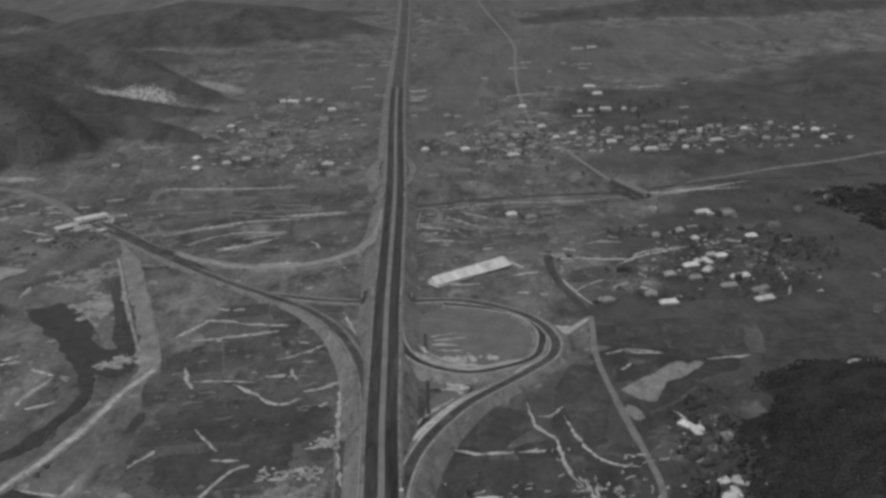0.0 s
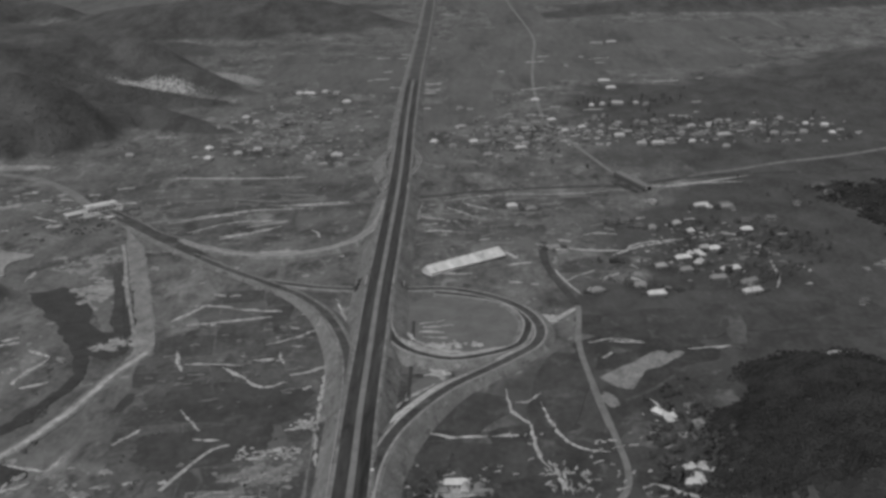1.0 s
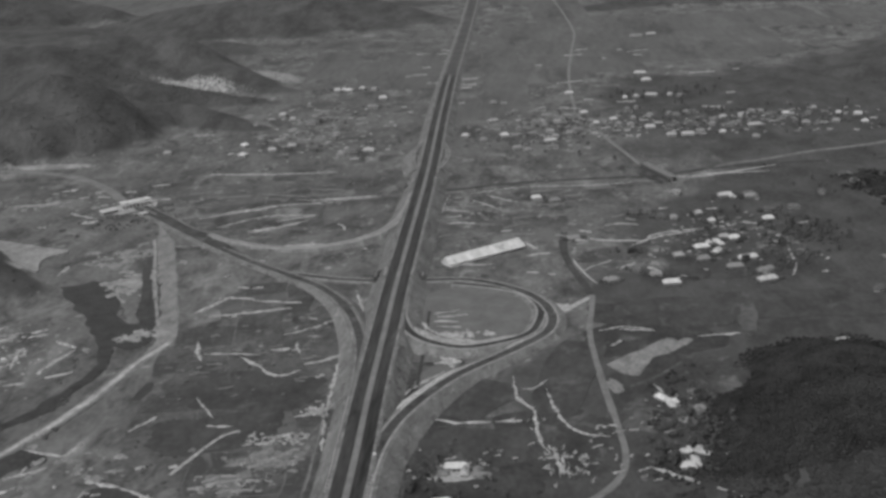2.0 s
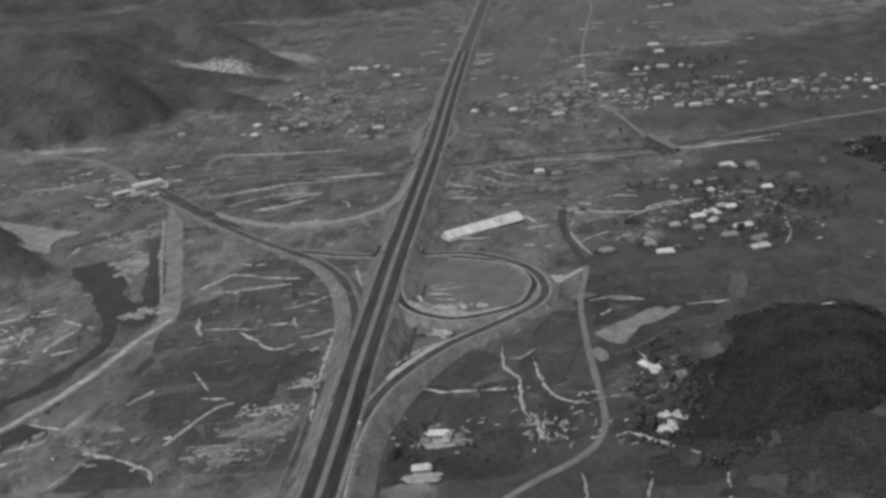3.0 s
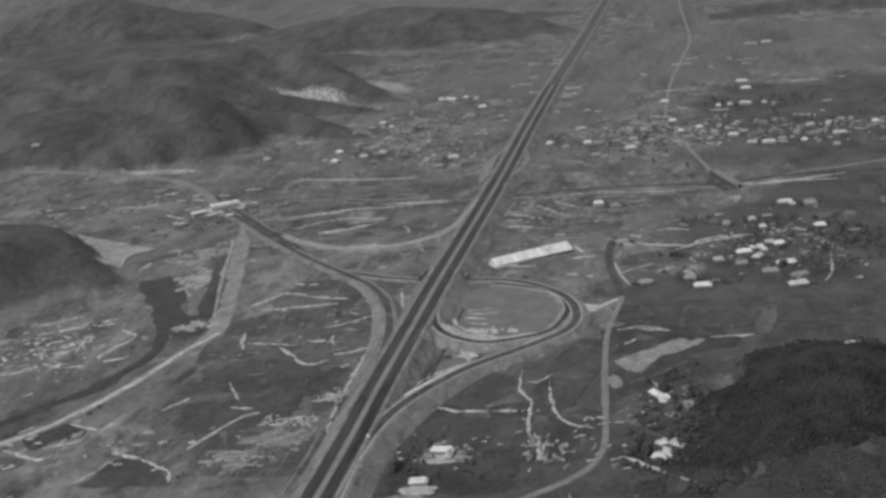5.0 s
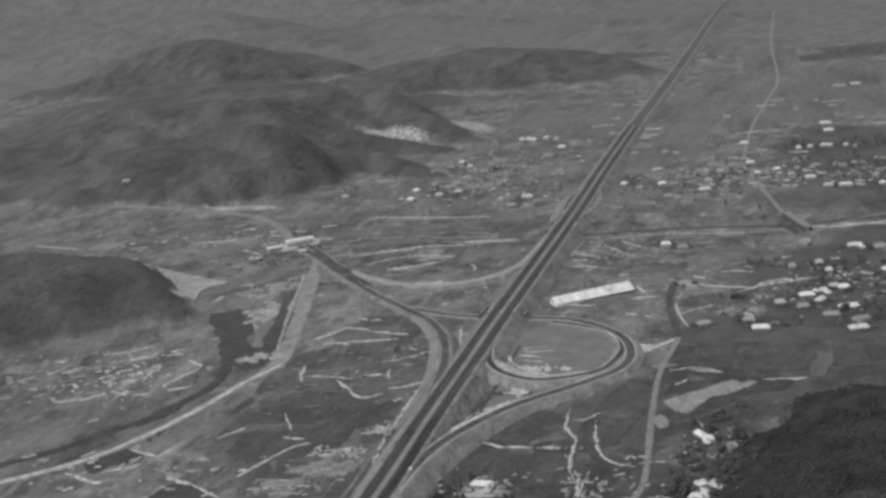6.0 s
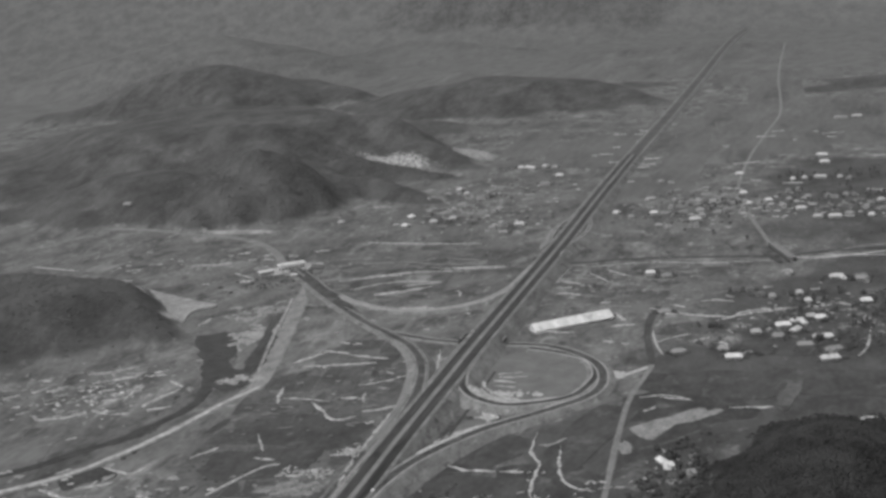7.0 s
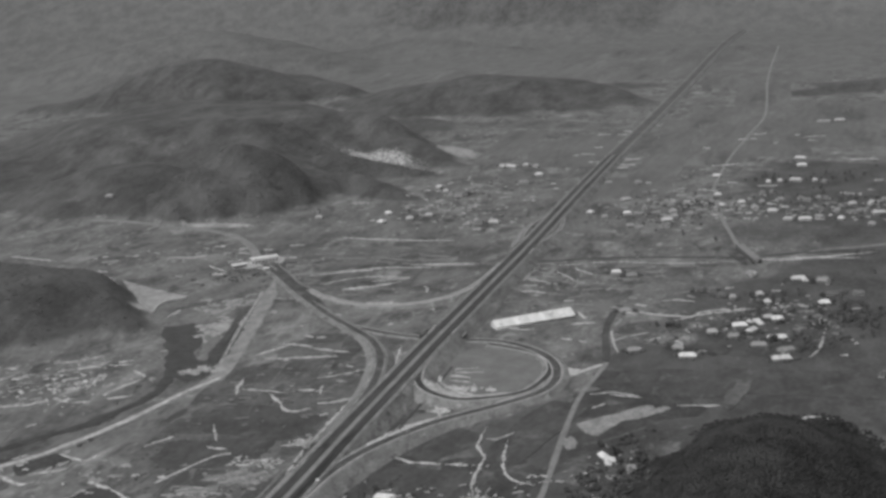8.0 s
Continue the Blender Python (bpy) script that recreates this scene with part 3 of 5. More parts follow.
def open_ground(x, y):
    if float(cover(x, y)) > 0.02 or float(height(x, y)) > 0.4:
        return False
    return not any(((x - a) / rx) ** 2 + ((y - b) / ry) ** 2 < 1 for a, b, rx, ry in KEEP_OUT)


def slab_faces(pts, top, low=-0.25):
    n = len(pts)
    verts = [(x, y, low) for x, y in pts] + [(x, y, top) for x, y in pts]
    return verts, [tuple(range(n, 2 * n))] + [(i, (i + 1) % n, n + (i + 1) % n, n + i) for i in range(n)]


def plough(cx, cy, wide, deep, turn, long, short, seed, singly=False, soil=FIELD, far_soil=FIELDS):
    """Lays fields over a stretch of the valley, as pieces of the ground or as one sheet of far fields."""
    r = random.Random(seed)
    all_v, all_f, count = [], [], 0
    for box in split(-wide / 2, wide / 2, -deep / 2, deep / 2, long, short, r):
        pts = parcel_corners(cx, cy, turn, box, r)
        skip = r.random() < (0.05 if singly else 0.06 if far_soil == FARFIELDS else 0.3)
        mx, my = sum(p[0] for p in pts) / len(pts), sum(p[1] for p in pts) / len(pts)
        if skip or not open_ground(mx, my) or not all(open_ground(*p) for p in pts[::4]):
            continue
        v, f = slab_faces(pts, r.uniform(0.06, 0.2))
        if singly:
            child("field", mesh_of("field", v, f, soil), ground)
            count += 1
        else:
            all_f += [tuple(i + len(all_v) for i in face) for face in f]
            all_v += v
    if all_v:
        tagged(new("far_fields", mesh_of("far_fields", all_v, all_f, far_soil)), "patchwork of pale and dark dry fields on the valley floor", "fields", kind="stuff")


plough(-114, 654, 120, 330, 6, 46, 26, 1, True, MIDFIELD)
plough(58, 602, 150, 240, 4, 40, 30, 2, True, DARKFIELD)
plough(166, 789, 170, 220, 2, 60, 26, 3, True, DARKFIELD)
plough(-161, 1039, 190, 160, 5, 75, 22, 4, True)
plough(70, 993, 200, 180, 4, 60, 22, 5, True)
plough(-343, 589, 240, 260, 12, 50, 40, 6)
plough(-435, 1080, 320, 130, 3, 60, 34, 7)
plough(319, 823, 160, 400, 5, 60, 24, 8, far_soil=DARKFIELDS)
plough(175, 477, 160, 140, 5, 50, 24, 20, far_soil=DARKFIELDS)
plough(-169, 1349, 240, 460, 6, 60, 70, 9)
plough(188, 1222, 480, 320, 4, 80, 55, 10)
plough(180, 1702, 500, 680, 3, 80, 120, 12, far_soil=FARFIELDS)
plough(-184, 1917, 210, 680, 6, 70, 120, 13, far_soil=FARFIELDS)
plough(156, 2608, 900, 1200, 4, 160, 260, 14, far_soil=FARFIELDS)
plough(-962, 2495, 900, 900, 12, 180, 260, 15, far_soil=FARFIELDS)
plough(-815, 1303, 400, 240, 3, 90, 90, 16)
plough(-185, 3090, 600, 700, 4, 180, 300, 17, far_soil=FARFIELDS)
plough(-1698, 3677, 900, 1200, 4, 220, 320, 18, far_soil=FARFIELDS)
plough(529, 1222, 300, 900, 4, 90, 110, 19, far_soil=DARKFIELDS)


def patch(name, cx, cy, rx, ry, turn, material, label, category, up=0.3, ragged=0.25, seed=0, sides=72, square=2.0, kind="structure"):
    """A low sheet of other ground with an uneven outline."""
    r = random.Random(seed + int(cx))
    c, s = math.cos(radians(turn)), math.sin(radians(turn))
    pts = []
    for i in range(sides):
        a = 2 * math.pi * i / sides
        k = (abs(math.cos(a)) ** square + abs(math.sin(a)) ** square) ** (-1 / square)
        k *= 1 + ragged * noise.noise((math.cos(a) * 1.7 + cx, math.sin(a) * 1.7 + cy, seed)) * 1.5 + ragged * 0.5 * noise.noise((math.cos(a) * 6 + cx, math.sin(a) * 6, seed)) + ragged * 0.06 * r.uniform(-1, 1)
        x, y = rx * k * math.cos(a), ry * k * math.sin(a)
        pts.append((cx + x * c - y * s, cy + x * s + y * c))
    n = len(pts)
    verts = [(x, y, float(height(x, y)) - 0.4) for x, y in pts] + [(x, y, float(height(x, y)) + up) for x, y in pts]
    verts.append((cx, cy, float(height(cx, cy)) + up))
    faces = [(n + i, n + (i + 1) % n, 2 * n) for i in range(n)] + [(i, (i + 1) % n, n + (i + 1) % n, n + i) for i in range(n)]
    return tagged(new(name, mesh_of(name, verts, faces, material)), label, category, kind=kind)


def blotches(name, cx, cy, rx, ry, turn, count, small, large, material, label, category, seed, up=0.4):
    """Many low uneven heaps of pale ground."""
    r = random.Random(seed)
    c, s = math.cos(radians(turn)), math.sin(radians(turn))
    verts, faces = [], []
    for k in range(count):
        u, v = r.gauss(0, 0.5) * rx, r.gauss(0, 0.5) * ry
        x0, y0, size, squash = cx + u * c - v * s, cy + u * s + v * c, r.uniform(small, large), r.uniform(0.6, 1.7)
        base, n, off = len(verts), 18, r.uniform(0, 50)
        a0 = radians(turn + r.gauss(0, 25))
        z0 = float(height(x0, y0))
        for ring, z in ((1.0, -0.2), (0.7, up * r.uniform(0.7, 1.3))):
            for i in range(n):
                a = 6.2832 * i / n
                k2 = size * ring * (1 + 0.8 * noise.noise((math.cos(a) * 1.1 + off, math.sin(a) * 1.1, off)) + 0.7 * noise.noise((math.cos(a) * 3.1 + off, math.sin(a) * 3.1, off + 9)))
                p, q = k2 * math.cos(a), k2 * math.sin(a) * squash
                verts.append((x0 + p * math.cos(a0) - q * math.sin(a0), y0 + p * math.sin(a0) + q * math.cos(a0), z0 + z))
        faces += [(base + i, base + (i + 1) % n, base + n + (i + 1) % n, base + n + i) for i in range(n)]
        faces.append(tuple(base + n + i for i in range(n)))
    return tagged(new(name, mesh_of(name, verts, faces, material)), label, category, kind="stuff")


sheet("dark_field", [(-233, 529), (-229, 545), (-218, 553), (-199, 543), (-200, 534), (-211, 528), (-218, 516)], DARKFIELD, "dark damp plot between pale banks", "field", 0.3, 40, 2.5)
sheet("dark_field", [(-169, 475), (-165, 490), (-162, 507), (-147, 506), (-130, 494), (-120, 479)], WETFIELD, "dark ploughed plot below pale banks", "field", 0.3, 41, 2.5)
sheet("pond", [(-175, 614), (-175, 627), (-174, 640), (-170, 639), (-168, 627), (-170, 614)], WATER, "small dark pool beside the levee", "pond", 0.3, 42, 2.5)
sheet("dry_field", [(-254, 505), (-249, 511), (-234, 511), (-215, 502), (-217, 493), (-230, 487), (-240, 485)], MIDFIELD, "dull dry plot between pale banks", "field", 0.3, 45, 2.5)
patch("lawn", 17, 745, 44, 56, 0, LAWN, "smooth mown grass inside the loop ramp", "lawn", up=0.22, ragged=0.06, square=2.2)
patch("lawn", 1, 645, 9, 24, -22, LAWN, "smooth grass triangle between highway and ramp", "lawn", up=0.22, ragged=0.1)
patch("dark_field", -108, 625, 42, 26, -8, WETFIELD, "large dark damp field beside the highway", "field", up=0.32, ragged=0.12, square=5)
patch("dark_field", -115, 570, 36, 22, 15, WETFIELD, "dark damp field beside an earth track", "field", up=0.31, ragged=0.12, square=5)
patch("dark_field", 78, 640, 16, 56, -12, WETFIELD, "dark smooth field beside the country lane", "field", up=0.3, ragged=0.1, square=5)
patch("dark_field", 24, 610, 20, 26, -30, WETFIELD, "dark field below the ramp", "field", up=0.29, ragged=0.12, square=5)
patch("dark_field", 28, 549, 30, 22, 5, WETFIELD, "dark field in front of a farmhouse", "field", up=0.28, ragged=0.12, square=5)
patch("dark_field", 152, 743, 42, 24, 3, WETFIELD, "dark smooth field on open land", "field", up=0.33, ragged=0.12, square=5)
patch("dark_field", 181, 822, 26, 18, -5, WETFIELD, "dark smooth field below the hamlet", "field", up=0.34, ragged=0.12, square=5)
patch("dark_field", 243, 753, 60, 26, 0, WETFIELD, "dark smooth field beside the wooded hill", "field", up=0.35, ragged=0.12, square=5)
patch("dark_field", 18, 508, 44, 34, 5, DARKFIELD, "dark rough ground round a farmhouse", "field", up=0.22, ragged=0.15, square=4)
patch("dark_field", 131, 696, 44, 30, 12, DARKFIELD, "dark rough ground round a stony plot", "field", up=0.25, ragged=0.15, square=4)
patch("dark_field", 70, 554, 32, 40, 0, DARKFIELD, "dark rough field beside the farmhouse", "field", up=0.2, ragged=0.15, square=4)
patch("dark_field", 128, 626, 20, 44, -10, DARKFIELD, "dark rough ground below the wooded hill", "field", up=0.23, ragged=0.15, square=4)
patch("dark_field", 123, 543, 24, 56, 0, DARKFIELD, "dark rough ground round the farms", "field", up=0.24, ragged=0.15, square=4)
patch("dark_field", 152, 634, 30, 34, -10, DARKFIELD, "dark rough ground between stony plot and pine wood", "field", up=0.21, ragged=0.15, square=4)
patch("dark_field", 114, 740, 20, 20, 0, DARKFIELD, "dark rough ground beside the country lane", "field", up=0.2, ragged=0.15, square=4)
patch("dry_garden", 118, 578, 9, 15, -20, FIELD, "dry grey garden plots beside a farm", "garden", up=0.36, ragged=0.3, square=3)
patch("dry_garden", 136, 572, 9, 7, -20, FIELD, "dry grey garden plot below sheds", "garden", up=0.36, ragged=0.3, square=3)
patch("bare_earth", -80, 541, 17, 12, 25, VERGE, "worn bare earth among rubble heaps", "bare earth", up=0.36, ragged=0.9)
patch("bare_earth", -92, 512, 14, 8, 20, VERGE, "worn bare earth beside a track", "bare earth", up=0.36, ragged=0.9)
patch("dry_field", 125, 868, 34, 16, 14, FIELD, "dry grey strip field beside the hamlet", "field", up=0.32, ragged=0.2, square=4)
patch("dry_field", 118, 838, 24, 8, 14, MIDFIELD, "dry dull strip field beside the hamlet", "field", up=0.3, ragged=0.2, square=4)
patch("dark_field", 148, 722, 36, 7, -2, WETFIELD, "long dark damp strip field", "field", up=0.4, ragged=0.15, square=4)
patch("bare_earth", 194, 724, 6, 30, -8, MIDFIELD, "worn grey earth above the wooded hill", "bare earth", up=0.4, ragged=0.3)
patch("dark_field", 108, 467, 13, 20, -18, WETFIELD, "dark ploughed strip beside the lane", "field", up=0.3, ragged=0.12, square=4)
patch("dark_field", 142, 461, 15, 20, -10, WETFIELD, "dark ploughed strip on low ground", "field", up=0.3, ragged=0.12, square=4)
patch("dark_field", 190, 454, 28, 16, 4, WETFIELD, "dark ploughed strip below rough scrub", "field", up=0.3, ragged=0.12, square=4)
sheet("gravel_lot", [(103, 655), (113, 667), (126, 680), (137, 692), (144, 695), (147, 688), (151, 694), (157, 691), (148, 679), (142, 671), (136, 667), (129, 664), (124, 653), (118, 639), (110, 643)], GRAVEL, "pale stony cleared plot with ragged edges", "clearing", 0.45, 8, 2.5)
patch("farm_yard", 20, 517, 9, 5.5, 6, BANK, "bright swept earth yard of a farmhouse", "yard", up=0.4, ragged=0.2, square=4)
patch("farm_yard", 16, 482, 9, 4.5, 6, BANK, "bright swept earth yard of a farmhouse", "yard", up=0.4, ragged=0.2, square=4)
patch("gravel_lot", 104, 623, 5, 9, 20, GRAVEL, "small pale stony plot beside the lane", "clearing", up=0.42, ragged=0.3)
blotches("sand_bars", -246, 821, 22, 26, 20, 50, 2, 6.5, SAND, "pale blotchy sand between pond and gravel bed", "sand", 1)
blotches("sand_bars", -268, 891, 30, 16, 15, 30, 2, 7, GRAVEL, "pale patchy sand beside the gravel bed", "sand", 2)
blotches("sand_bars", -204, 718, 16, 8, 30, 26, 2, 6, SAND, "pale sand spit at the pond's end", "sand", 3)
blotches("rubble_heaps", -79, 533, 20, 14, 30, 60, 0.48, 2.4, DIRT, "pale earth heaps and worn plots", "rubble", 5)
blotches("rubble_heaps", -64, 595, 7, 6, 20, 52, 0.3, 1.2, BANK, "bright bare earth heap beside the embankment", "rubble", 6, 0.8)
blotches("rubble_heaps", -89, 510, 24, 12, 25, 44, 0.48, 2.4, DIRT, "pale earth heaps and worn plots", "rubble", 7)
blotches("rubble_heaps", 11, 708, 24, 6, 4, 34, 0.8, 3.4, BANK, "bright loose sand along the inner edge of the loop", "sand", 8, 0.35)
blotches("rubble_heaps", -287, 672, 40, 38, 25, 70, 0.4, 1.4, STONE, "small bright stones strewn over stepped plots", "stones", 26, 0.5)
blotches("rubble_heaps", 135, 604, 10, 10, 30, 22, 0.4, 1.5, STONE, "bright swept yards beside small sheds", "yard", 27, 0.3)
blotches("rubble_heaps", 137, 540, 7, 7, 30, 16, 0.4, 1.6, STONE, "bright swept yard of a farm", "yard", 28, 0.3)
blotches("rubble_heaps", 7, 664, 8, 6, 25, 30, 1, 3.5, STONE, "bright loose sand between ramp and loop", "sand", 9, 0.35)
blotches("rubble_heaps", 69, 753, 10, 12, -40, 18, 0.8, 3, BANK, "pale loose earth outside the loop", "sand", 10, 0.4)
blotches("rubble_heaps", 22, 527, 15, 8, 5, 14, 0.6, 2.0, BANK, "bright swept yard and heaps round a farmhouse", "yard", 11, 0.3)
blotches("rubble_heaps", 137, 538, 14, 12, 30, 14, 0.6, 2.0, BANK, "bright yard and heaps round a farm", "yard", 12, 0.3)
blotches("rubble_heaps", 134, 602, 12, 6, -30, 16, 0.5, 1.8, BANK, "bright yard and heaps beside sheds", "yard", 13, 0.3)
blotches("rubble_heaps", 210, 891, 50, 60, 10, 50, 0.7, 2.4, DIRT, "pale yards and paths between hamlet houses", "yard", 14, 0.3)
blotches("rubble_heaps", 255, 1327, 140, 40, 5, 120, 1.0, 3.5, GRAVEL, "pale yards and paths between village houses", "yard", 15, 0.3)
blotches("rubble_heaps", 62, 1316, 60, 90, 5, 110, 1.5, 5, GRAVEL, "pale yards and worn plots beside the highway", "yard", 16, 0.3)
blotches("rubble_heaps", -189, 1352, 70, 150, 5, 110, 1.5, 5, GRAVEL, "pale yards and worn plots in the western village", "yard", 17, 0.3)
blotches("rubble_heaps", -332, 670, 80, 60, 12, 50, 1.0, 4.0, GRAVEL, "pale worn spots on stepped plots", "terraces", 18, 0.4)
blotches("rubble_heaps", -392, 1054, 90, 40, 8, 60, 1, 4, GRAVEL, "pale worn ground near the toll gate", "ground", 19, 0.3)
blotches("rubble_heaps", 21, 999, 60, 70, 5, 60, 1, 3.5, GRAVEL, "pale worn spots on strip fields", "ground", 20, 0.3)
blotches("rubble_heaps", 118, 871, 40, 50, 5, 26, 0.8, 2.6, DIRT, "pale worn spots and paths near the lane", "ground", 21, 0.3)
blotches("rubble_heaps", -186, 528, 60, 30, 12, 26, 1, 4, GRAVEL, "pale worn spots on small plots", "ground", 22, 0.4)
blotches("rubble_heaps", 337, 859, 20, 10, 12, 50, 1, 4, GRAVEL, "pale worn spots on small plots", "ground", 23, 0.4)
patch("toll_plaza", -308, 1037, 23, 14, 43, KERB, "pale concrete apron round the toll gate", "pavement", up=0.75, ragged=0.12, square=3)


bank_count = [0]


def bank(width, points):
    seed = bank_count
    seed[0] += 1
    line = curve(on_ground(points), 2.2)
    host = thing("field_bank", *line[0], label="pale trodden earth bank between fields", category="field bank", group="field banks")
    line = line - line[0]
    w = width * (0.46 if points[0][1] < 960 else 0.26)
    line[:, 2] += float(height(*points[0]))
    n = len(line)
    r = np.random.default_rng(seed[0])
    d = np.gradient(line[:, :2], axis=0)
    d /= np.linalg.norm(d, axis=1)[:, None] + 1e-9
    side = np.stack([d[:, 1], -d[:, 0]], 1)
    u = np.linspace(0, 1, n)
    grow = np.clip(np.minimum(u, 1 - u) * 5, 0.15, 1) * (0.5 + 0.75 * r.random(n)) * np.where(r.random(n) < 0.07, 0.2, 1)
    verts = []
    for off, up in ((-1.6, -0.2), (-0.7, 0.55), (0.7, 0.55), (1.6, -0.2)):
        xy = line[:, :2] + side * (off * w * grow)[:, None] + r.normal(0, 0.28, (n, 2)) + side * (0.35 * np.sin(np.arange(n) * 0.9 + seed[0]))[:, None]
        verts.append(np.c_[xy, up * (0.6 + 0.8 * r.random(n)) if up > 0 else np.full(n, up)])
    verts = np.stack(verts, 1).reshape(-1, 3)
    faces = [(i * 4 + j + 4, i * 4 + j + 5, i * 4 + j + 1, i * 4 + j) for i in range(n - 1) for j in range(3)]
    host_me = mesh_of("bank", verts, faces, BANK)
    child("mound", host_me, host)


bank(2.5, [(-177, 755), (-168, 771), (-158, 787)])
bank(2, [(-166, 786), (-152, 786), (-139, 782)])
bank(2.2, [(-164, 749), (-139, 755), (-109, 763)])
bank(2, [(-140, 779), (-104, 773)])
bank(2.5, [(-105, 713), (-92, 721), (-75, 738)])
bank(4.5, [(-108, 687), (-102, 688), (-96, 689)])
bank(3, [(-159, 703), (-155, 686), (-149, 671)])
bank(1.8, [(-150, 682), (-134, 682), (-113, 679)])
bank(2.8, [(-125, 676), (-111, 662), (-97, 646), (-83, 653)])
bank(3, [(-82, 663), (-71, 669), (-59, 679)])
bank(2.5, [(-94, 699), (-89, 681)])
bank(4, [(-74, 588), (-66, 592), (-58, 597)])
bank(3, [(-61, 681), (-60, 646), (-59, 622), (-57, 592)])
bank(2.0, [(-57, 585), (-52, 545)])
bank(2.2, [(-69, 796), (-60, 761), (-52, 719)])
bank(2.0, [(46, 639), (49, 610), (58, 593), (60, 571), (63, 551), (68, 538)])
bank(2.0, [(51, 621), (58, 622), (66, 633)])
bank(2.0, [(65, 621), (69, 599), (74, 579), (80, 568), (87, 562), (98, 559)])
bank(1.8, [(66, 551), (71, 533), (72, 515)])
bank(1.8, [(73, 539), (74, 518)])
bank(2.2, [(4, 583), (17, 578), (35, 579)])
bank(2.5, [(38, 578), (52, 580)])
bank(2.0, [(112, 711), (134, 708)])
bank(2.5, [(82, 750), (90, 765)])
bank(4, [(65, 754), (78, 749), (84, 753)])
bank(2.5, [(76, 907), (97, 902)])
bank(2.5, [(-151, 1042), (-118, 1048), (-82, 1052)])
bank(2, [(-219, 1006), (-174, 1027), (-120, 1034)])
bank(2.5, [(-164, 976), (-147, 987), (-132, 993)])
bank(2, [(-181, 945), (-164, 956)])
bank(4, [(-143, 908), (-124, 909), (-111, 909)])
bank(3, [(-109, 967), (-103, 959), (-99, 944)])
bank(2, [(-2, 1051), (49, 1069), (99, 1067), (145, 1073)])
bank(2, [(203, 1097), (271, 1101)])
bank(5, [(-13, 717), (-8, 705), (4, 697), (26, 696)])
bank(1.6, [(-7, 739), (13, 743)])
bank(1.6, [(-6, 723), (10, 720)])
bank(3, [(-10, 609), (5, 633), (17, 649)])
bank(4, [(-266, 1151), (-187, 1144), (-137, 1146)])
bank(3, [(-307, 844), (-306, 868)])
bank(3, [(-361, 1021), (-330, 1001)])
bank(3, [(-235, 992), (-158, 1034)])
bank(3, [(-212, 963), (-178, 993), (-133, 994)])
bank(3, [(-617, 1042), (-549, 1026)])
bank(4, [(-491, 1024), (-475, 1036)])
bank(3, [(116, 525), (125, 518), (135, 510)])
bank(3, [(131, 886), (153, 907), (183, 921)])
bank(3, [(191, 1085), (217, 1093), (285, 1125)])
bank(2.6, [(-317, 697), (-301, 707), (-288, 717)])
bank(2.4, [(-324, 718), (-314, 725), (-301, 738)])
bank(2.6, [(-269, 662), (-273, 684), (-275, 699)])
bank(2, [(-271, 673), (-270, 695)])
bank(2.6, [(-249, 654), (-245, 673), (-238, 693)])
bank(2.4, [(-241, 648), (-233, 653), (-226, 658)])
bank(3, [(-282, 643), (-266, 637)])
bank(2.6, [(-256, 708), (-238, 697)])
bank(2.2, [(-280, 725), (-270, 731)])
bank(2, [(-301, 679), (-288, 688)])
bank(2.2, [(-164, 572), (-153, 591)])
bank(4, [(-183, 950), (-158, 961), (-136, 979)])
bank(3, [(-212, 1012), (-179, 1016)])
bank(3, [(-134, 1042), (-89, 1047)])
bank(1.8, [(159, 697), (186, 701)])
bank(1.8, [(245, 691), (263, 684)])
bank(1.6, [(118, 524), (137, 510)])
bank(1.6, [(126, 624), (137, 600)])
bank(4, [(180, 1089), (220, 1091)])
bank(1.3, [(127, 491), (125, 474), (122, 456)])
bank(1.2, [(161, 481), (160, 464), (159, 448)])
bank(1.4, [(146, 504), (167, 487), (196, 477), (228, 481)])
bank(1.2, [(93, 483), (95, 463), (91, 448)])
bank(2.2, [(74, 918), (83, 913), (97, 910)])
bank(2.2, [(89, 930), (102, 924)])
bank(2, [(100, 905), (116, 900), (143, 897)])
bank(1.8, [(143, 897), (150, 912), (170, 921), (191, 925)])
bank(2, [(113, 941), (127, 945), (140, 941)])
bank(2.4, [(118, 826), (125, 838), (133, 841), (149, 822)])
bank(3, [(106, 805), (112, 815), (119, 808)])
bank(1.6, [(247, 880), (244, 830), (238, 808)])
bank(1.6, [(154, 792), (161, 812), (165, 810)])
bank(1.6, [(99, 709), (114, 715), (132, 710)])
bank(1.6, [(105, 684), (112, 692)])
bank(2, [(237, 676), (242, 683), (246, 683)])
bank(3, [(-235, 514), (-223, 510), (-209, 504), (-203, 510)])
bank(2, [(-207, 520), (-201, 525), (-194, 531)])
bank(2.4, [(-215, 551), (-199, 546), (-189, 545), (-185, 558)])
bank(4, [(-167, 516), (-158, 512), (-149, 509)])
bank(1.6, [(-174, 475), (-168, 489), (-164, 505)])
bank(2, [(-149, 509), (-134, 500), (-124, 493), (-119, 479)])
bank(2.2, [(-313, 620), (-301, 625), (-289, 630)])
bank(2, [(-263, 637), (-251, 641)])
bank(2, [(-137, 615), (-127, 599), (-120, 588)])
bank(3, [(-122, 578), (-114, 577), (-107, 577)])
bank(1.8, [(-267, 589), (-263, 596)])
bank(1.6, [(-211, 520), (-206, 523), (-205, 531)])
bank(1.5, [(-240, 538), (-233, 545)])
bank(1.6, [(-17, 743), (-19, 761), (-19, 784)])
bank(1.2, [(-9, 745), (7, 752)])
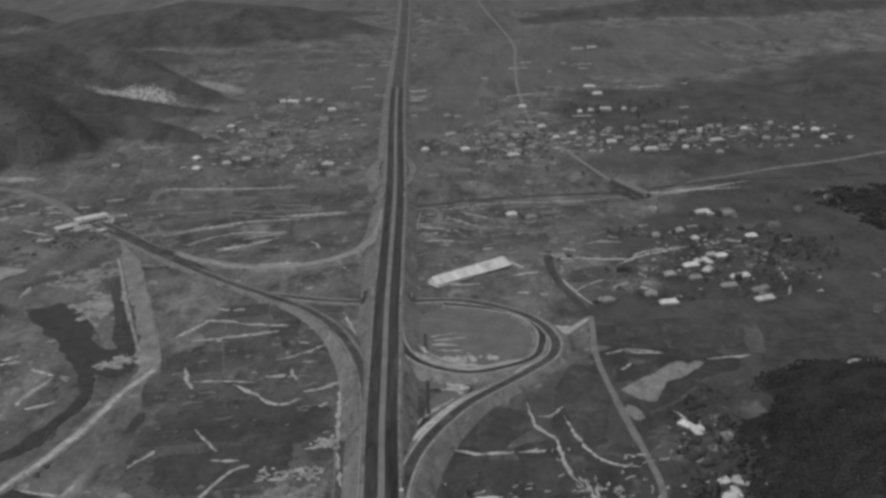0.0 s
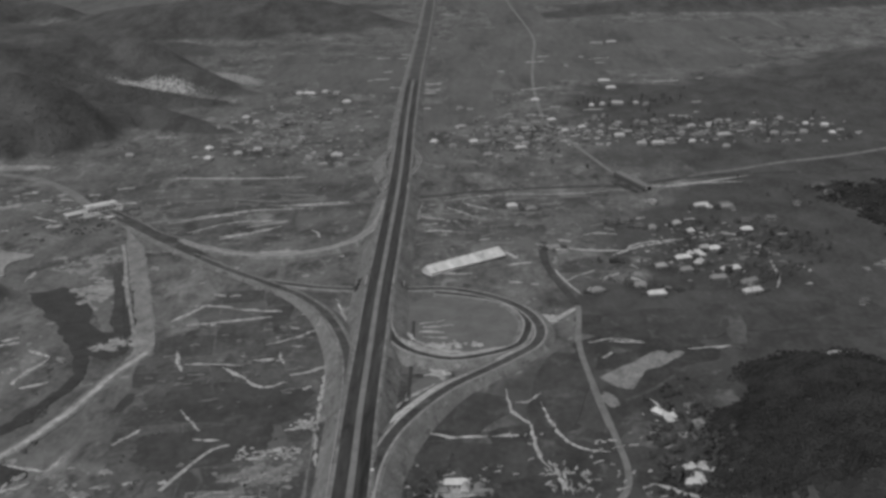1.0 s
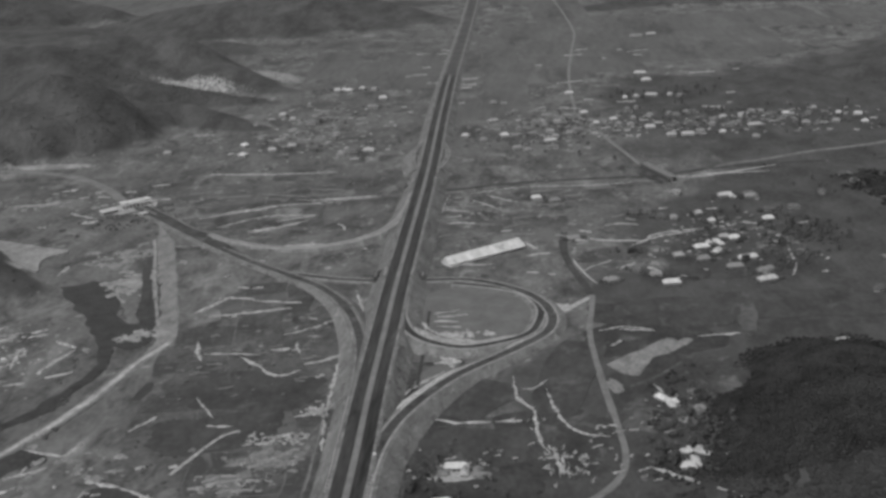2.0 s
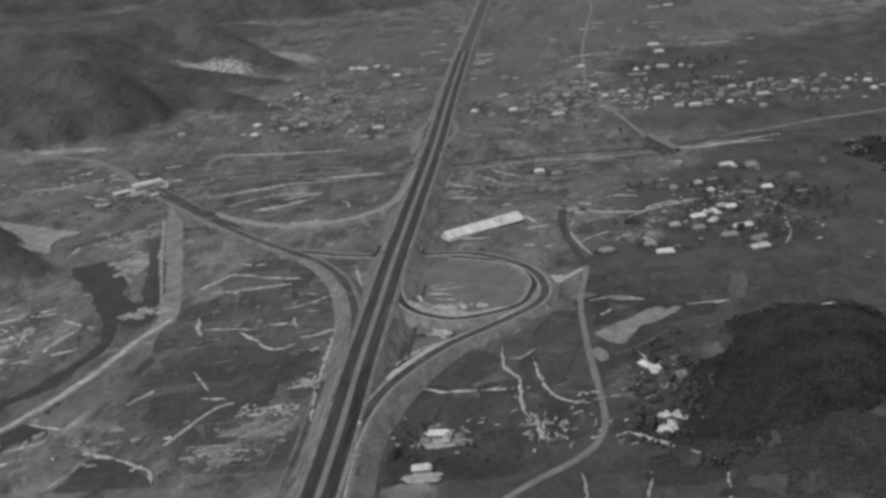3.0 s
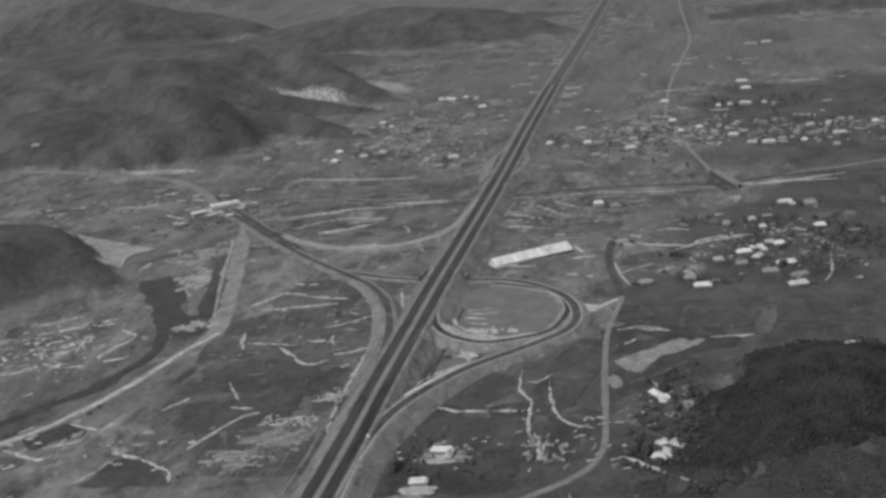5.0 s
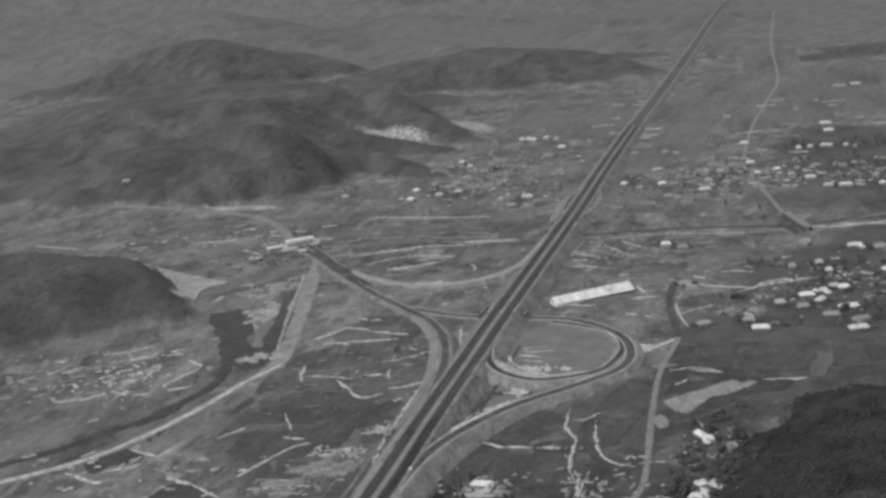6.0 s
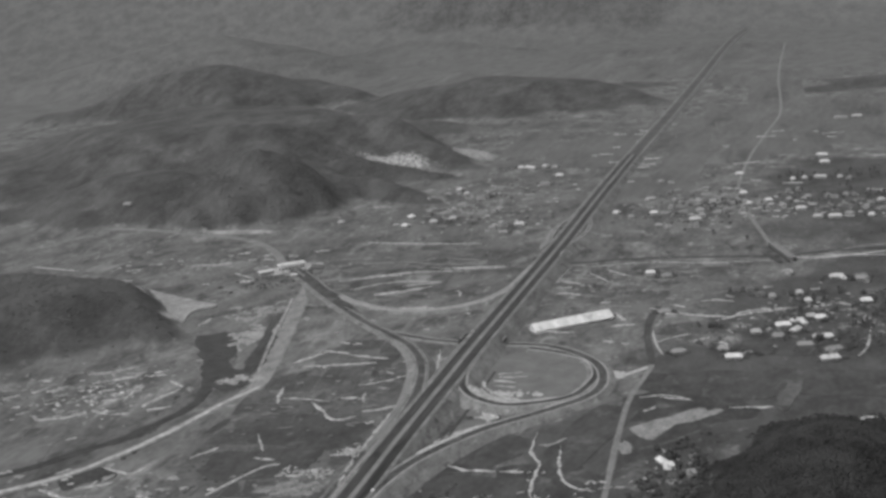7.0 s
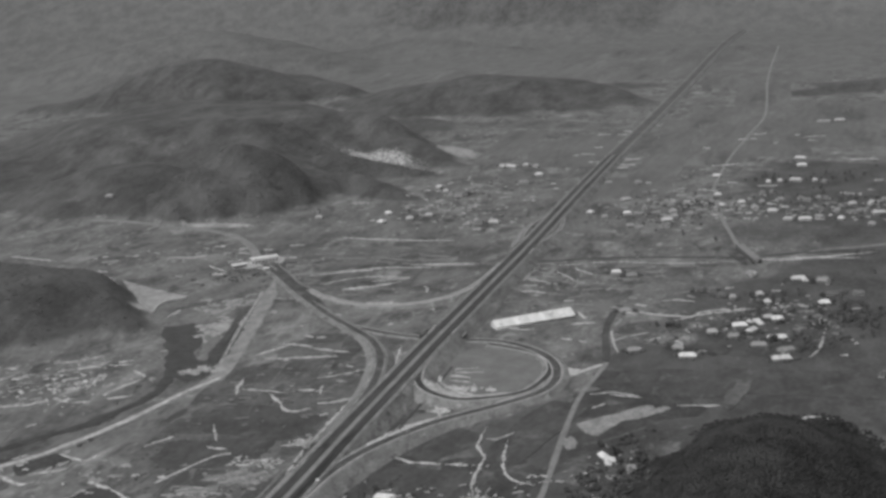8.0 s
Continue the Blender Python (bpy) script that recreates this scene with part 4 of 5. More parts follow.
bank(2.4, [(-8, 731), (-1, 732), (8, 729)])
bank(2, [(-8, 853), (9, 849), (25, 848)])
bank(2.2, [(51, 866), (60, 870), (69, 872)])
bank(2.4, [(50, 900), (58, 885), (59, 888)])
bank(2.2, [(52, 828), (61, 826)])
bank(2, [(67, 823), (72, 822)])
bank(3, [(15, 1042), (27, 1030), (42, 1018)])
bank(3, [(1, 1029), (16, 1011), (29, 993)])
bank(2.5, [(-16, 958), (-4, 959), (10, 955)])
bank(2, [(-18, 976), (-5, 979)])
bank(2, [(-19, 1000), (1, 991)])
bank(2, [(30, 931), (38, 935)])
bank(1.5, [(-22, 990), (-22, 1026), (-20, 1046)])
bank(1.6, [(117, 831), (125, 838), (135, 839)])
bank(1.4, [(91, 827), (104, 841), (116, 852)])
bank(4.5, [(-18, 723), (-12, 711), (-1, 701), (12, 697), (25, 695)])
bank(3.5, [(-17, 732), (-8, 714), (6, 703)])
bank(2.5, [(-4, 710), (9, 700), (19, 698)])
bank(2.4, [(-19, 605), (-14, 620), (-5, 635), (5, 648)])
bank(2.5, [(0, 671), (9, 662), (14, 663)])
bank(2, [(3, 661), (9, 668)])


# broken terrace walls on the slope west of the stream
def terrace_walls(name, cx, cy, wide, deep, turn, count, seed, label, material=None, length=(3, 12), thick=1.2, tilt=14, slant=0.0):
    r = random.Random(seed)
    verts, faces = [], []
    for _ in range(count):
        u = r.uniform(-wide, wide)
        x, y = cx + u, cy + slant * u + r.uniform(-deep, deep)
        if not -1 < float(height(x, y)) < 14:
            continue
        a, ln, th = radians(turn + r.gauss(0, tilt)), (length[0] + (length[1] - length[0]) * r.random() ** 2.2) / 2, thick * r.uniform(0.6, 1.6)
        dx, dy, steps, base = math.cos(a), math.sin(a), 4, len(verts)
        for k in range(steps + 1):
            u = k / steps * 2 - 1
            px, py = x + dx * ln * u + r.gauss(0, 0.5), y + dy * ln * u + r.gauss(0, 0.5)
            z, t2 = float(height(px, py)), th * r.uniform(0.5, 1.2)
            for off, up in ((-t2, -0.3), (-t2 * 0.5, 0.7), (t2 * 0.5, 0.7), (t2, -0.3)):
                verts.append((px - dy * off, py + dx * off, z + up * r.uniform(0.7, 1.4)))
        for k in range(steps):
            for j in range(3):
                q = base + k * 4 + j
                faces.append((q, q + 1, q + 5, q + 4))
    return tagged(new(name, mesh_of(name, verts, faces, material or BANK)), label, "terraces", kind="stuff")


for row in range(12):
    terrace_walls("terrace_walls", -338 + 1.5 * row, 619 + row * 9.7, 74 - 2 * row, 3.5, 24, 9, 30 + row, "row of short pale terrace walls on stepped plots", length=(3, 12), thick=0.62, tilt=11, slant=0.3, material=(BANK, SAND, GRAVEL)[row % 3])
terrace_walls("terrace_walls", -206, 519, 80, 26, 20, 16, 4, "short pale earth banks on small plots")
terrace_walls("terrace_walls", 70, 993, 95, 90, 6, 26, 5, "thin pale banks between strip fields", length=(6, 34), thick=1.0, tilt=16, material=DIRT)
terrace_walls("terrace_walls", -171, 1010, 100, 90, 9, 9, 6, "thin pale banks between strip fields", length=(8, 50), thick=1.1, tilt=10, material=DIRT)
terrace_walls("terrace_walls", 126, 543, 38, 40, 30, 34, 7, "short pale walls and paths round a farm", length=(2, 8), thick=0.7)
terrace_walls("terrace_walls", 18, 525, 34, 22, 20, 16, 8, "short pale walls and heaps round a farmhouse", length=(2, 7), thick=0.7)
terrace_walls("terrace_walls", 245, 1319, 190, 60, 5, 110, 9, "pale paths and walls in a village", length=(2, 9), thick=1.2, tilt=45)
terrace_walls("terrace_walls", -179, 1351, 90, 160, 10, 60, 10, "pale paths and banks round a village", length=(2, 10), thick=1.2, tilt=40)
terrace_walls("terrace_walls", 210, 910, 65, 100, 10, 34, 12, "pale paths and yard walls in a hamlet", length=(2, 12), thick=0.8, tilt=45)
terrace_walls("terrace_walls", -392, 1044, 120, 70, 8, 24, 13, "thin pale field banks near the toll gate", length=(5, 22), thick=1.0)
terrace_walls("terrace_walls", 113, 1666, 240, 320, 5, 40, 14, "thin pale field banks far up the valley", length=(6, 40), thick=1.6, tilt=14)
terrace_walls("terrace_walls", -117, 754, 55, 160, 10, 22, 15, "small pale heaps and banks between dark fields", length=(2, 8), thick=0.7)
terrace_walls("terrace_walls", 72, 542, 30, 40, 70, 16, 16, "short pale earth ridges on a ploughed field", length=(2, 7), thick=0.5)


terrace_walls("rubble_strips", -78, 561, 16, 7, 18, 60, 61, "bright broken rubble beside the highway", length=(1.5, 6), thick=0.6, tilt=32)
terrace_walls("rubble_strips", -77, 538, 15, 9, 28, 46, 62, "pale rubble and worn earth on rough plots", material=SAND, length=(2, 9), thick=0.9, tilt=24)
terrace_walls("rubble_strips", -92, 512, 20, 9, 24, 30, 63, "pale worn earth on rough plots", material=SAND, length=(2, 10), thick=0.9, tilt=20)
terrace_walls("rubble_strips", 20, 524, 16, 9, 10, 40, 64, "bright yard walls and heaps round a farmhouse", length=(1.5, 6), thick=0.55, tilt=50)
terrace_walls("rubble_strips", 74, 532, 12, 16, 75, 44, 65, "thin pale ridges on a ploughed field", length=(2, 7), thick=0.4, tilt=25)
terrace_walls("rubble_strips", 205, 900, 50, 60, 14, 70, 66, "pale paths and walls among hamlet houses", material=DIRT, length=(2, 9), thick=0.6, tilt=20)
terrace_walls("rubble_strips", -120, 690, 52, 80, 14, 60, 67, "thin pale streaks on dry fields", material=DIRT, length=(2, 10), thick=0.45, tilt=14)
terrace_walls("rubble_strips", 30, 990, 80, 110, 10, 70, 68, "thin pale streaks on strip fields", material=DIRT, length=(3, 16), thick=0.6, tilt=12)
terrace_walls("rubble_strips", -180, 1010, 110, 100, 12, 60, 69, "thin pale streaks on strip fields by the toll gate", material=DIRT, length=(3, 16), thick=0.6, tilt=12)


# ---- trees and woods ----
def ball(finer):
    bm = bmesh.new()
    bmesh.ops.create_icosphere(bm, subdivisions=finer, radius=1)
    v = np.array([tuple(p.co) for p in bm.verts])
    f = np.array([[q.index for q in p.verts] for p in bm.faces])
    bm.free()
    return v, f


BALL_V, BALL_F = ball(2)
TUFT = ball(1)


def clumps(places, seed, shape=None):
    """Verts and faces of uneven leaf clumps at x, y, z, radius, height."""
    bv, bf = shape or (BALL_V, BALL_F)
    g = np.random.default_rng(seed)
    p = np.array(places, float)
    k, n = len(p), len(bv)
    v = bv[None] * (1 + g.normal(0, 0.16, (k, n, 1))) * p[:, None, [3, 3, 4]] + p[:, None, :3]
    f = bf[None] + (np.arange(k) * n)[:, None, None]
    return v.reshape(-1, 3), f.reshape(-1, 3)


def tree_kind(seed, tall, wide):
    g = random.Random(seed)
    bm = bmesh.new()
    bmesh.ops.create_cone(bm, cap_ends=True, segments=6, radius1=0.3, radius2=0.1, depth=tall * 0.7, matrix=Matrix.Translation((0, 0, tall * 0.35)))
    for k in range(4):
        a = k * 1.6 + g.random()
        m = Matrix.Translation((0, 0, tall * (0.35 + 0.08 * k))) @ Euler((0, radians(50), a)).to_matrix().to_4x4() @ Matrix.Translation((0, 0, wide * 0.4))
        bmesh.ops.create_cone(bm, cap_ends=True, segments=5, radius1=0.1, radius2=0.03, depth=wide * 0.8, matrix=m)
    trunk = bpy.data.meshes.new("trunk")
    bm.to_mesh(trunk)
    bm.free()
    trunk.materials.append(BARK)
    spots = []
    for _ in range(30):
        a, u = g.uniform(0, 6.28), g.random() ** 0.6
        z = g.uniform(0.35, 1.0)
        k = u * wide * math.sqrt(max(0.05, 1 - ((z - 0.6) / 0.45) ** 2))
        spots.append((k * math.cos(a), k * math.sin(a), tall * z, wide * g.uniform(0.22, 0.4), wide * g.uniform(0.18, 0.32)))
    v, f = clumps(spots, seed)
    return trunk, mesh_of("crown", v, f.tolist(), LEAF)


KINDS = [tree_kind(1, 6, 2.6), tree_kind(2, 8, 3.4), tree_kind(3, 4.5, 2.4), tree_kind(4, 9, 2.8)]
masters = []


def tree(x, y, size=1.0, kind=0, turn=0.0, group="valley trees"):
    m = Matrix.Translation((x, y, float(height(x, y)) - 0.1)) @ pose(0, 0, 0, 0, 0, turn)
    if len(masters) < len(KINDS):
        for trunk, crown in KINDS:
            t = thing("tree", 0, 0, label="dark leafy tree standing among houses and fields", category="tree", group=group)
            child("trunk", trunk, t)
            child("crown", crown, t)
            masters.append([t, False])
    host = masters[kind]
    t = host[0]
    if host[1]:
        t = copy_thing(host[0], m)
    host[1] = True
    t.matrix_basis = m
    t.scale = (size, size, size)
    return t


FAR_TREES = []


def grove(cx, cy, wide, deep, count, seed, small=0.7, large=1.3):
    r = random.Random(seed)
    for _ in range(count):
        x, y = r.gauss(cx, wide), r.gauss(cy, deep)
        size, kind, turn = 0.8 * r.uniform(small, large), r.randrange(4), r.uniform(0, 360)
        if cy > 1040 or (cy > 900 and r.random() < 0.3):
            FAR_TREES.append((x, y, size, kind))
        else:
            tree(x, y, size, kind, turn)


def far_trees():
    """The trees of the far villages, as one thing."""
    spots, r = [], random.Random(5)
    verts, faces = [], []
    for x, y, size, kind in FAR_TREES:
        z, tall, wide = float(height(x, y)), (6, 8, 4.5, 9)[kind] * size, (2.6, 3.4, 2.4, 2.8)[kind] * size
        base = len(verts)
        verts += [(x + 0.25 * size * math.cos(a), y + 0.25 * size * math.sin(a), z - 0.2) for a in (0, 2.1, 4.2)] + [(x, y, z + tall * 0.7)]
        faces += [(base, base + 1, base + 3), (base + 1, base + 2, base + 3), (base + 2, base, base + 3)]
        for _ in range(9):
            a, u, up = r.uniform(0, 6.28), wide * 0.6 * r.random(), r.uniform(0.4, 0.95)
            spots.append((x + u * math.cos(a), y + u * math.sin(a), z + tall * up, wide * r.uniform(0.35, 0.55), wide * r.uniform(0.3, 0.5)))
    crowns, leaves = clumps(spots, 77, TUFT)
    faces += (leaves + len(verts)).tolist()
    verts = verts + crowns.tolist()
    tagged(new("far_trees", mesh_of("far_trees", verts, faces, LEAF)), "dark leafy trees scattered through the far villages", "trees", kind="stuff")


grove(255, 911, 14, 22, 15, 1)
grove(213, 881, 26, 34, 18, 2, 0.5, 0.8)
grove(232, 826, 10, 10, 8, 3, 0.6, 1.1)
grove(225, 962, 28, 26, 18, 4, 0.6, 1.1)
grove(165, 1486, 14, 10, 10, 5, 0.7, 1.2)
grove(223, 1481, 16, 9, 10, 6, 0.7, 1.2)
grove(264, 1354, 70, 24, 34, 7, 0.7, 1.2)
grove(240, 1480, 60, 40, 26, 31, 0.7, 1.2)
grove(300, 1290, 60, 30, 18, 32, 0.7, 1.1)
grove(159, 1312, 40, 25, 9, 8, 0.6, 1.1)
grove(348, 1351, 50, 18, 9, 9, 0.7, 1.2)
grove(96, 1311, 12, 50, 7, 10, 0.8, 1.3)
grove(-199, 1403, 34, 40, 5, 11, 0.6, 1.0)
grove(-159, 1253, 40, 20, 6, 12, 0.5, 0.9)
grove(148, 586, 9, 22, 18, 13, 0.4, 0.8)
grove(126, 546, 6, 12, 14, 14, 0.5, 0.9)
grove(146, 542, 4, 12, 12, 24, 0.5, 0.9)
grove(136, 608, 8, 8, 10, 25, 0.4, 0.8)
grove(8, 518, 7, 7, 8, 15, 0.6, 0.9)
grove(34, 520, 5, 7, 6, 16, 0.5, 0.8)
grove(128, 532, 5, 9, 16, 26, 0.5, 0.9)
grove(146, 560, 6, 9, 14, 27, 0.5, 0.9)
grove(146, 606, 5, 6, 10, 28, 0.5, 0.8)
grove(2, 505, 5, 6, 10, 29, 0.6, 1.0)
grove(30, 500, 10, 5, 8, 30, 0.4, 0.7)
grove(132, 868, 9, 3, 16, 40, 0.4, 0.7)
grove(158, 806, 10, 4, 12, 41, 0.4, 0.7)
grove(236, 882, 6, 5, 10, 42, 0.6, 0.9)
grove(276, 905, 10, 22, 26, 43, 0.7, 1.1)
grove(222, 838, 12, 6, 12, 44, 0.5, 0.8)
grove(196, 905, 12, 8, 10, 45, 0.4, 0.7)
grove(125, 568, 4, 3, 8, 46, 0.4, 0.6)
grove(135, 566, 5, 2, 8, 47, 0.4, 0.6)
grove(329, 1051, 26, 22, 16, 17, 0.8, 1.3)
grove(-62, 1079, 1.2, 14, 8, 18, 0.5, 0.7)
grove(-64, 1226, 1.5, 14, 8, 19, 0.6, 0.8)
# added trees darken the spot where the underpass wall's shadow lies
grove(-55, 820, 1.2, 7, 10, 20, 0.6, 0.85)
grove(-67, 1620, 2, 14, 6, 22, 0.8, 1.0)
grove(292, 1150, 90, 40, 12, 23, 0.6, 1.0)
far_trees()


def wood(name, hill, spacing, seed, label, low=0.05, size=2.4, material=None, keep=1.0, flat=0.8, south=-9e9):
    g = np.random.default_rng(seed)
    cx, cy, rx, ry = hill[:4]
    k = max(rx, ry) * 1.1
    a = np.arange(-k, k, spacing)
    px, py = (q.ravel() for q in np.meshgrid(cx + a, cy + a))
    px, py = px + g.uniform(-0.6, 0.6, px.size) * spacing, py + g.uniform(-0.6, 0.6, px.size) * spacing
    thin = np.sin(px * 0.043 + seed) * np.sin(py * 0.037 + seed * 2) + 0.6 * np.sin(px * 0.11) * np.sin(py * 0.13)
    on = (rise(px, py, hill) > low * g.uniform(0.2, 1.0, px.size) ** 2 * 4) & (g.random(px.size) < keep * (0.85 + 0.35 * thin)) & (pale(px, py) < 0.4) & (py + 5 * np.sin(px * 0.07) + 3 * np.sin(px * 0.23) > south)
    px, py = px[on], py[on]
    s = size * g.uniform(0.6, 1.4, px.size)
    h = s * g.uniform(0.7, 1.2, px.size) * flat
    v, f = clumps(np.c_[px, py, height(px, py) + h * 0.6, s, h], seed, TUFT)
    return tagged(new(name, mesh_of(name, v, f.tolist(), material or PINE, smooth=True)), label, "wood", kind="stuff")


def thicket(name, cx, cy, rx, ry, turn, count, seed, size, material, label):
    """Low bushes scattered over a stretch of flat land."""
    r = random.Random(seed)
    c, s = math.cos(radians(turn)), math.sin(radians(turn))
    spots = []
    for _ in range(count):
        a, k = r.uniform(0, 6.2832), math.sqrt(r.random())
        u, v = k * rx * math.cos(a), k * ry * math.sin(a)
        if noise.noise((u * 0.06 + seed, v * 0.06, 0.5)) < -0.12:
            continue
        x, y, z = cx + u * c - v * s, cy + u * s + v * c, size * r.uniform(0.5, 1.4)
        spots.append((x, y, float(height(x, y)) + z * 0.4, z * r.uniform(0.9, 1.6), z * 0.8))
    v, f = clumps(spots, seed)
    return tagged(new(name, mesh_of(name, v, f.tolist(), material)), label, "bushes", kind="stuff")


thicket("bushes", -236, 746, 18, 44, 30, 110, 1, 0.5, SCRUB, "dark low bushes round the muddy pond")
thicket("bushes", -212, 788, 3, 70, 15, 90, 2, 0.6, SCRUB, "dark low bushes along the gravel bed")
thicket("bushes", -219, 621, 5, 62, 12, 90, 3, 0.8, SCRUB, "dark low bushes along the stream")
thicket("bushes", -307, 994, 26, 60, -40, 160, 4, 1.0, SCRUB, "low scrub below the toll plaza")
thicket("bushes", 259, 906, 22, 60, 0, 260, 5, 1.3, SCRUB, "dark bushes behind the hamlet")
thicket("bushes", 207, 877, 46, 70, 0, 260, 7, 0.9, SCRUB, "dark garden bushes between hamlet houses")
thicket("bushes", 140, 575, 22, 80, -8, 420, 14, 0.9, PINE, "dark young pines straggling down to the farms")
thicket("bushes", 160, 505, 24, 22, 0, 420, 15, 0.8, PINE, "dark young pines at the foot of the wood")
thicket("bushes", 212, 472, 50, 26, 0, 3400, 16, 0.75, MIDPINE, "grey green scrub on the slope below the pines")
thicket("bushes", 199, 484, 80, 28, 0, 5200, 13, 0.75, MIDPINE, "rough grey scrub below the pine wood")
thicket("bushes", 146, 586, 14, 50, 0, 240, 6, 1.1, SCRUB, "low scrub round the farms")
thicket("bushes", 236, 1330, 190, 60, 0, 170, 8, 1.5, SCRUB, "dark bushes between village houses")
thicket("bushes", 62, 1307, 70, 110, 0, 140, 9, 1.4, SCRUB, "scattered bushes beside the highway")
thicket("bushes", -189, 1352, 80, 150, 0, 90, 10, 1.1, FARSCRUB, "scattered bushes in the western village")
thicket("bushes", -113, 574, 60, 90, 0, 160, 11, 0.7, SCRUB, "scattered low scrub between fields")
thicket("bushes", 28, 530, 40, 30, 0, 160, 12, 0.9, SCRUB, "low garden bushes round the farmhouse")
wood("pine_wood", HILLS[0], 1.15, 1, "dense dark young pines covering a low hill", size=0.95, flat=0.8, keep=4, south=500)
wood("pine_wood", HILLS[1], 2.2, 2, "young pines and scrub covering a rounded hill", size=1.3, flat=0.2, keep=0.12, material=FARSCRUB)
wood("scrub_wood", HILLS[2], 3.6, 3, "dark scrub pines on a steep hill", size=1.3, material=FARSCRUB, flat=0.32, keep=0.5)
wood("scrub_wood", HILLS[4], 3.8, 5, "dark scrub on a low spur", size=1.2, keep=0.6, material=FARSCRUB, flat=0.45)
wood("scrub_wood", HILLS[10], 2.4, 7, "dark pines on a small rise", size=1.7, keep=2, flat=0.6)


# ---- houses ----
def house_meshes(long, deep, wall, pitch, cover_mat, seed):
    bm = block(long, deep, wall, (0, 0, 0))
    me_wall = bpy.data.meshes.new("wall")
    half, top = deep / 2, wall + pitch
    bm.to_mesh(me_wall)
    bm.free()
    me_wall.materials.append(WALL)
    o, t = 0.6, 0.3
    x1, y1, z1, rx = long / 2 + o, half + o, wall - pitch * o / half, max(0.3, long / 2 - half * 0.45)
    base = [(-x1, -y1), (x1, -y1), (x1, y1), (-x1, y1)]
    verts = [(x, y, z1) for x, y in base] + [(x, y, z1 + t) for x, y in base] + [(-rx, 0, top + t), (rx, 0, top + t)]
    faces = [(3, 2, 1, 0), (0, 1, 5, 4), (1, 2, 6, 5), (2, 3, 7, 6), (3, 0, 4, 7), (4, 5, 9, 8), (5, 6, 9), (6, 7, 8, 9), (7, 4, 8)]
    return me_wall, mesh_of("roof", verts, faces, cover_mat)


DOOR = block(1.0, 0.12, 1.9)
DOOR_ME = bpy.data.meshes.new("door")
DOOR.to_mesh(DOOR_ME)
DOOR_ME.materials.append(BARK)
WINDOW = block(1.3, 0.1, 0.9)
WINDOW_ME = bpy.data.meshes.new("window")
WINDOW.to_mesh(WINDOW_ME)
WINDOW_ME.materials.append(DARK)


def house(x, y, rot, long, deep=6.0, wall=2.6, pitch=1.8, cover_mat=None, group="village houses", word="pale", near=False, exact=False):
    if not exact:  # each one stands a little differently
        rot += (x * 13 + y * 7) % 36 - 18
        long *= 0.6 + 0.25 * ((x * 5 + y * 11) % 10) / 10
    if cover_mat == LIME and not exact:
        cover_mat = (LIME, TILE, LIME, THATCH, TILE)[int(x * 3 + y) % 5]
    deep, wall, pitch = deep * 0.9, wall * 0.9, pitch
    h = thing("house", x, y, float(height(x, y)) - 0.05, rot, "low plastered house with a %s hipped roof" % word, "house", group)
    w, r = house_meshes(long, deep, wall, pitch, cover_mat or TILE, 0)
    child("wall", w, h)
    child("roof", r, h, word + " hipped roof")
    if near and int(x * 7 + y * 3) % 3:  # an L-shaped house round its yard
        side = 1 if int(x + y) % 2 else -1
        w, r = house_meshes(long * 0.55 + 2, deep * 0.75, wall * 0.9, pitch * 0.8, cover_mat or TILE, 1)
        at = pose(side * (long / 2 - deep * 0.3), -deep * 0.5 - long * 0.2, 0, 0, 0, 90)
        child("wing_wall", w, h, m=at)
        child("wing_roof", r, h, word + " hipped roof", m=at)
    spots = (-0.3, 0.12, 0.36) if near or long > 12 else (0.3,)
    child("door", DOOR_ME, h, m=pose(-0.08 * long, -deep / 2 - 0.03, 0))
    for u in spots:
        child("window", WINDOW_ME, h, m=pose(u * long, -deep / 2 - 0.02, 1.0))
    return h


YARDS = []
# hamlet east of the lane: x, y, turn, length
for x, y, rot, long in ((183, 875, 16, 12), (193, 886, 20, 11), (193, 864, 62, 9), (203, 899, 16, 8), (210, 896, 10, 9), (213, 847, 18, 15), (219, 799, 20, 14), (244, 945, 16, 9), (220, 1019, 14, 13), (199, 943, 16, 5), (191, 966, 16, 6), (153, 796, 10, 13), (58, 1027, 16, 9), (164, 856, 16, 8)):
    house(x, y, rot, long * 0.9, 5.6, 2.3, 1.8, ROOF if long > 8 else TILE, "hamlet houses", "bright limewashed", long > 10, True)
    YARDS.append((x, y, rot, long))
for x, y, rot, long in ((221, 819, 30, 13), (201, 828, 10, 12), (181, 847, 16, 9), (249, 972, 10, 11), (133, 831, 30, 12), (144, 815, -10, 9), (112, 804, 24, 9), (139, 975, 16, 7), (150, 976, 16, 7), (160, 959, 16, 9), (74, 1017, 16, 10), (240, 1020, 16, 11), (255, 978, 40, 9), (170, 955, 0, 6), (88, 905, 16, 10)):
    house(x, y, rot, long * 0.9, 5.2, 2.2, 1.8, THATCH, "hamlet houses", "grey thatched", long > 10, True)
    YARDS.append((x, y, rot, long))
house(241, 889, 64, 14, 5.6, 2.3, 1.8, ROOF, "hamlet houses", "bright limewashed", False, True)
for x, y, rot, long in ((241, 1012, -10, 13), (270, 976, 10, 12), (302, 1022, 0, 9), (289, 775, 0, 10), (332, 1075, 15, 12), (336, 1050, -20, 12), (178, 1029, 0, 8)):
    house(x, y, rot, long, 5.5, cover_mat=THATCH, group="hamlet houses", word="grey thatched", near=True)


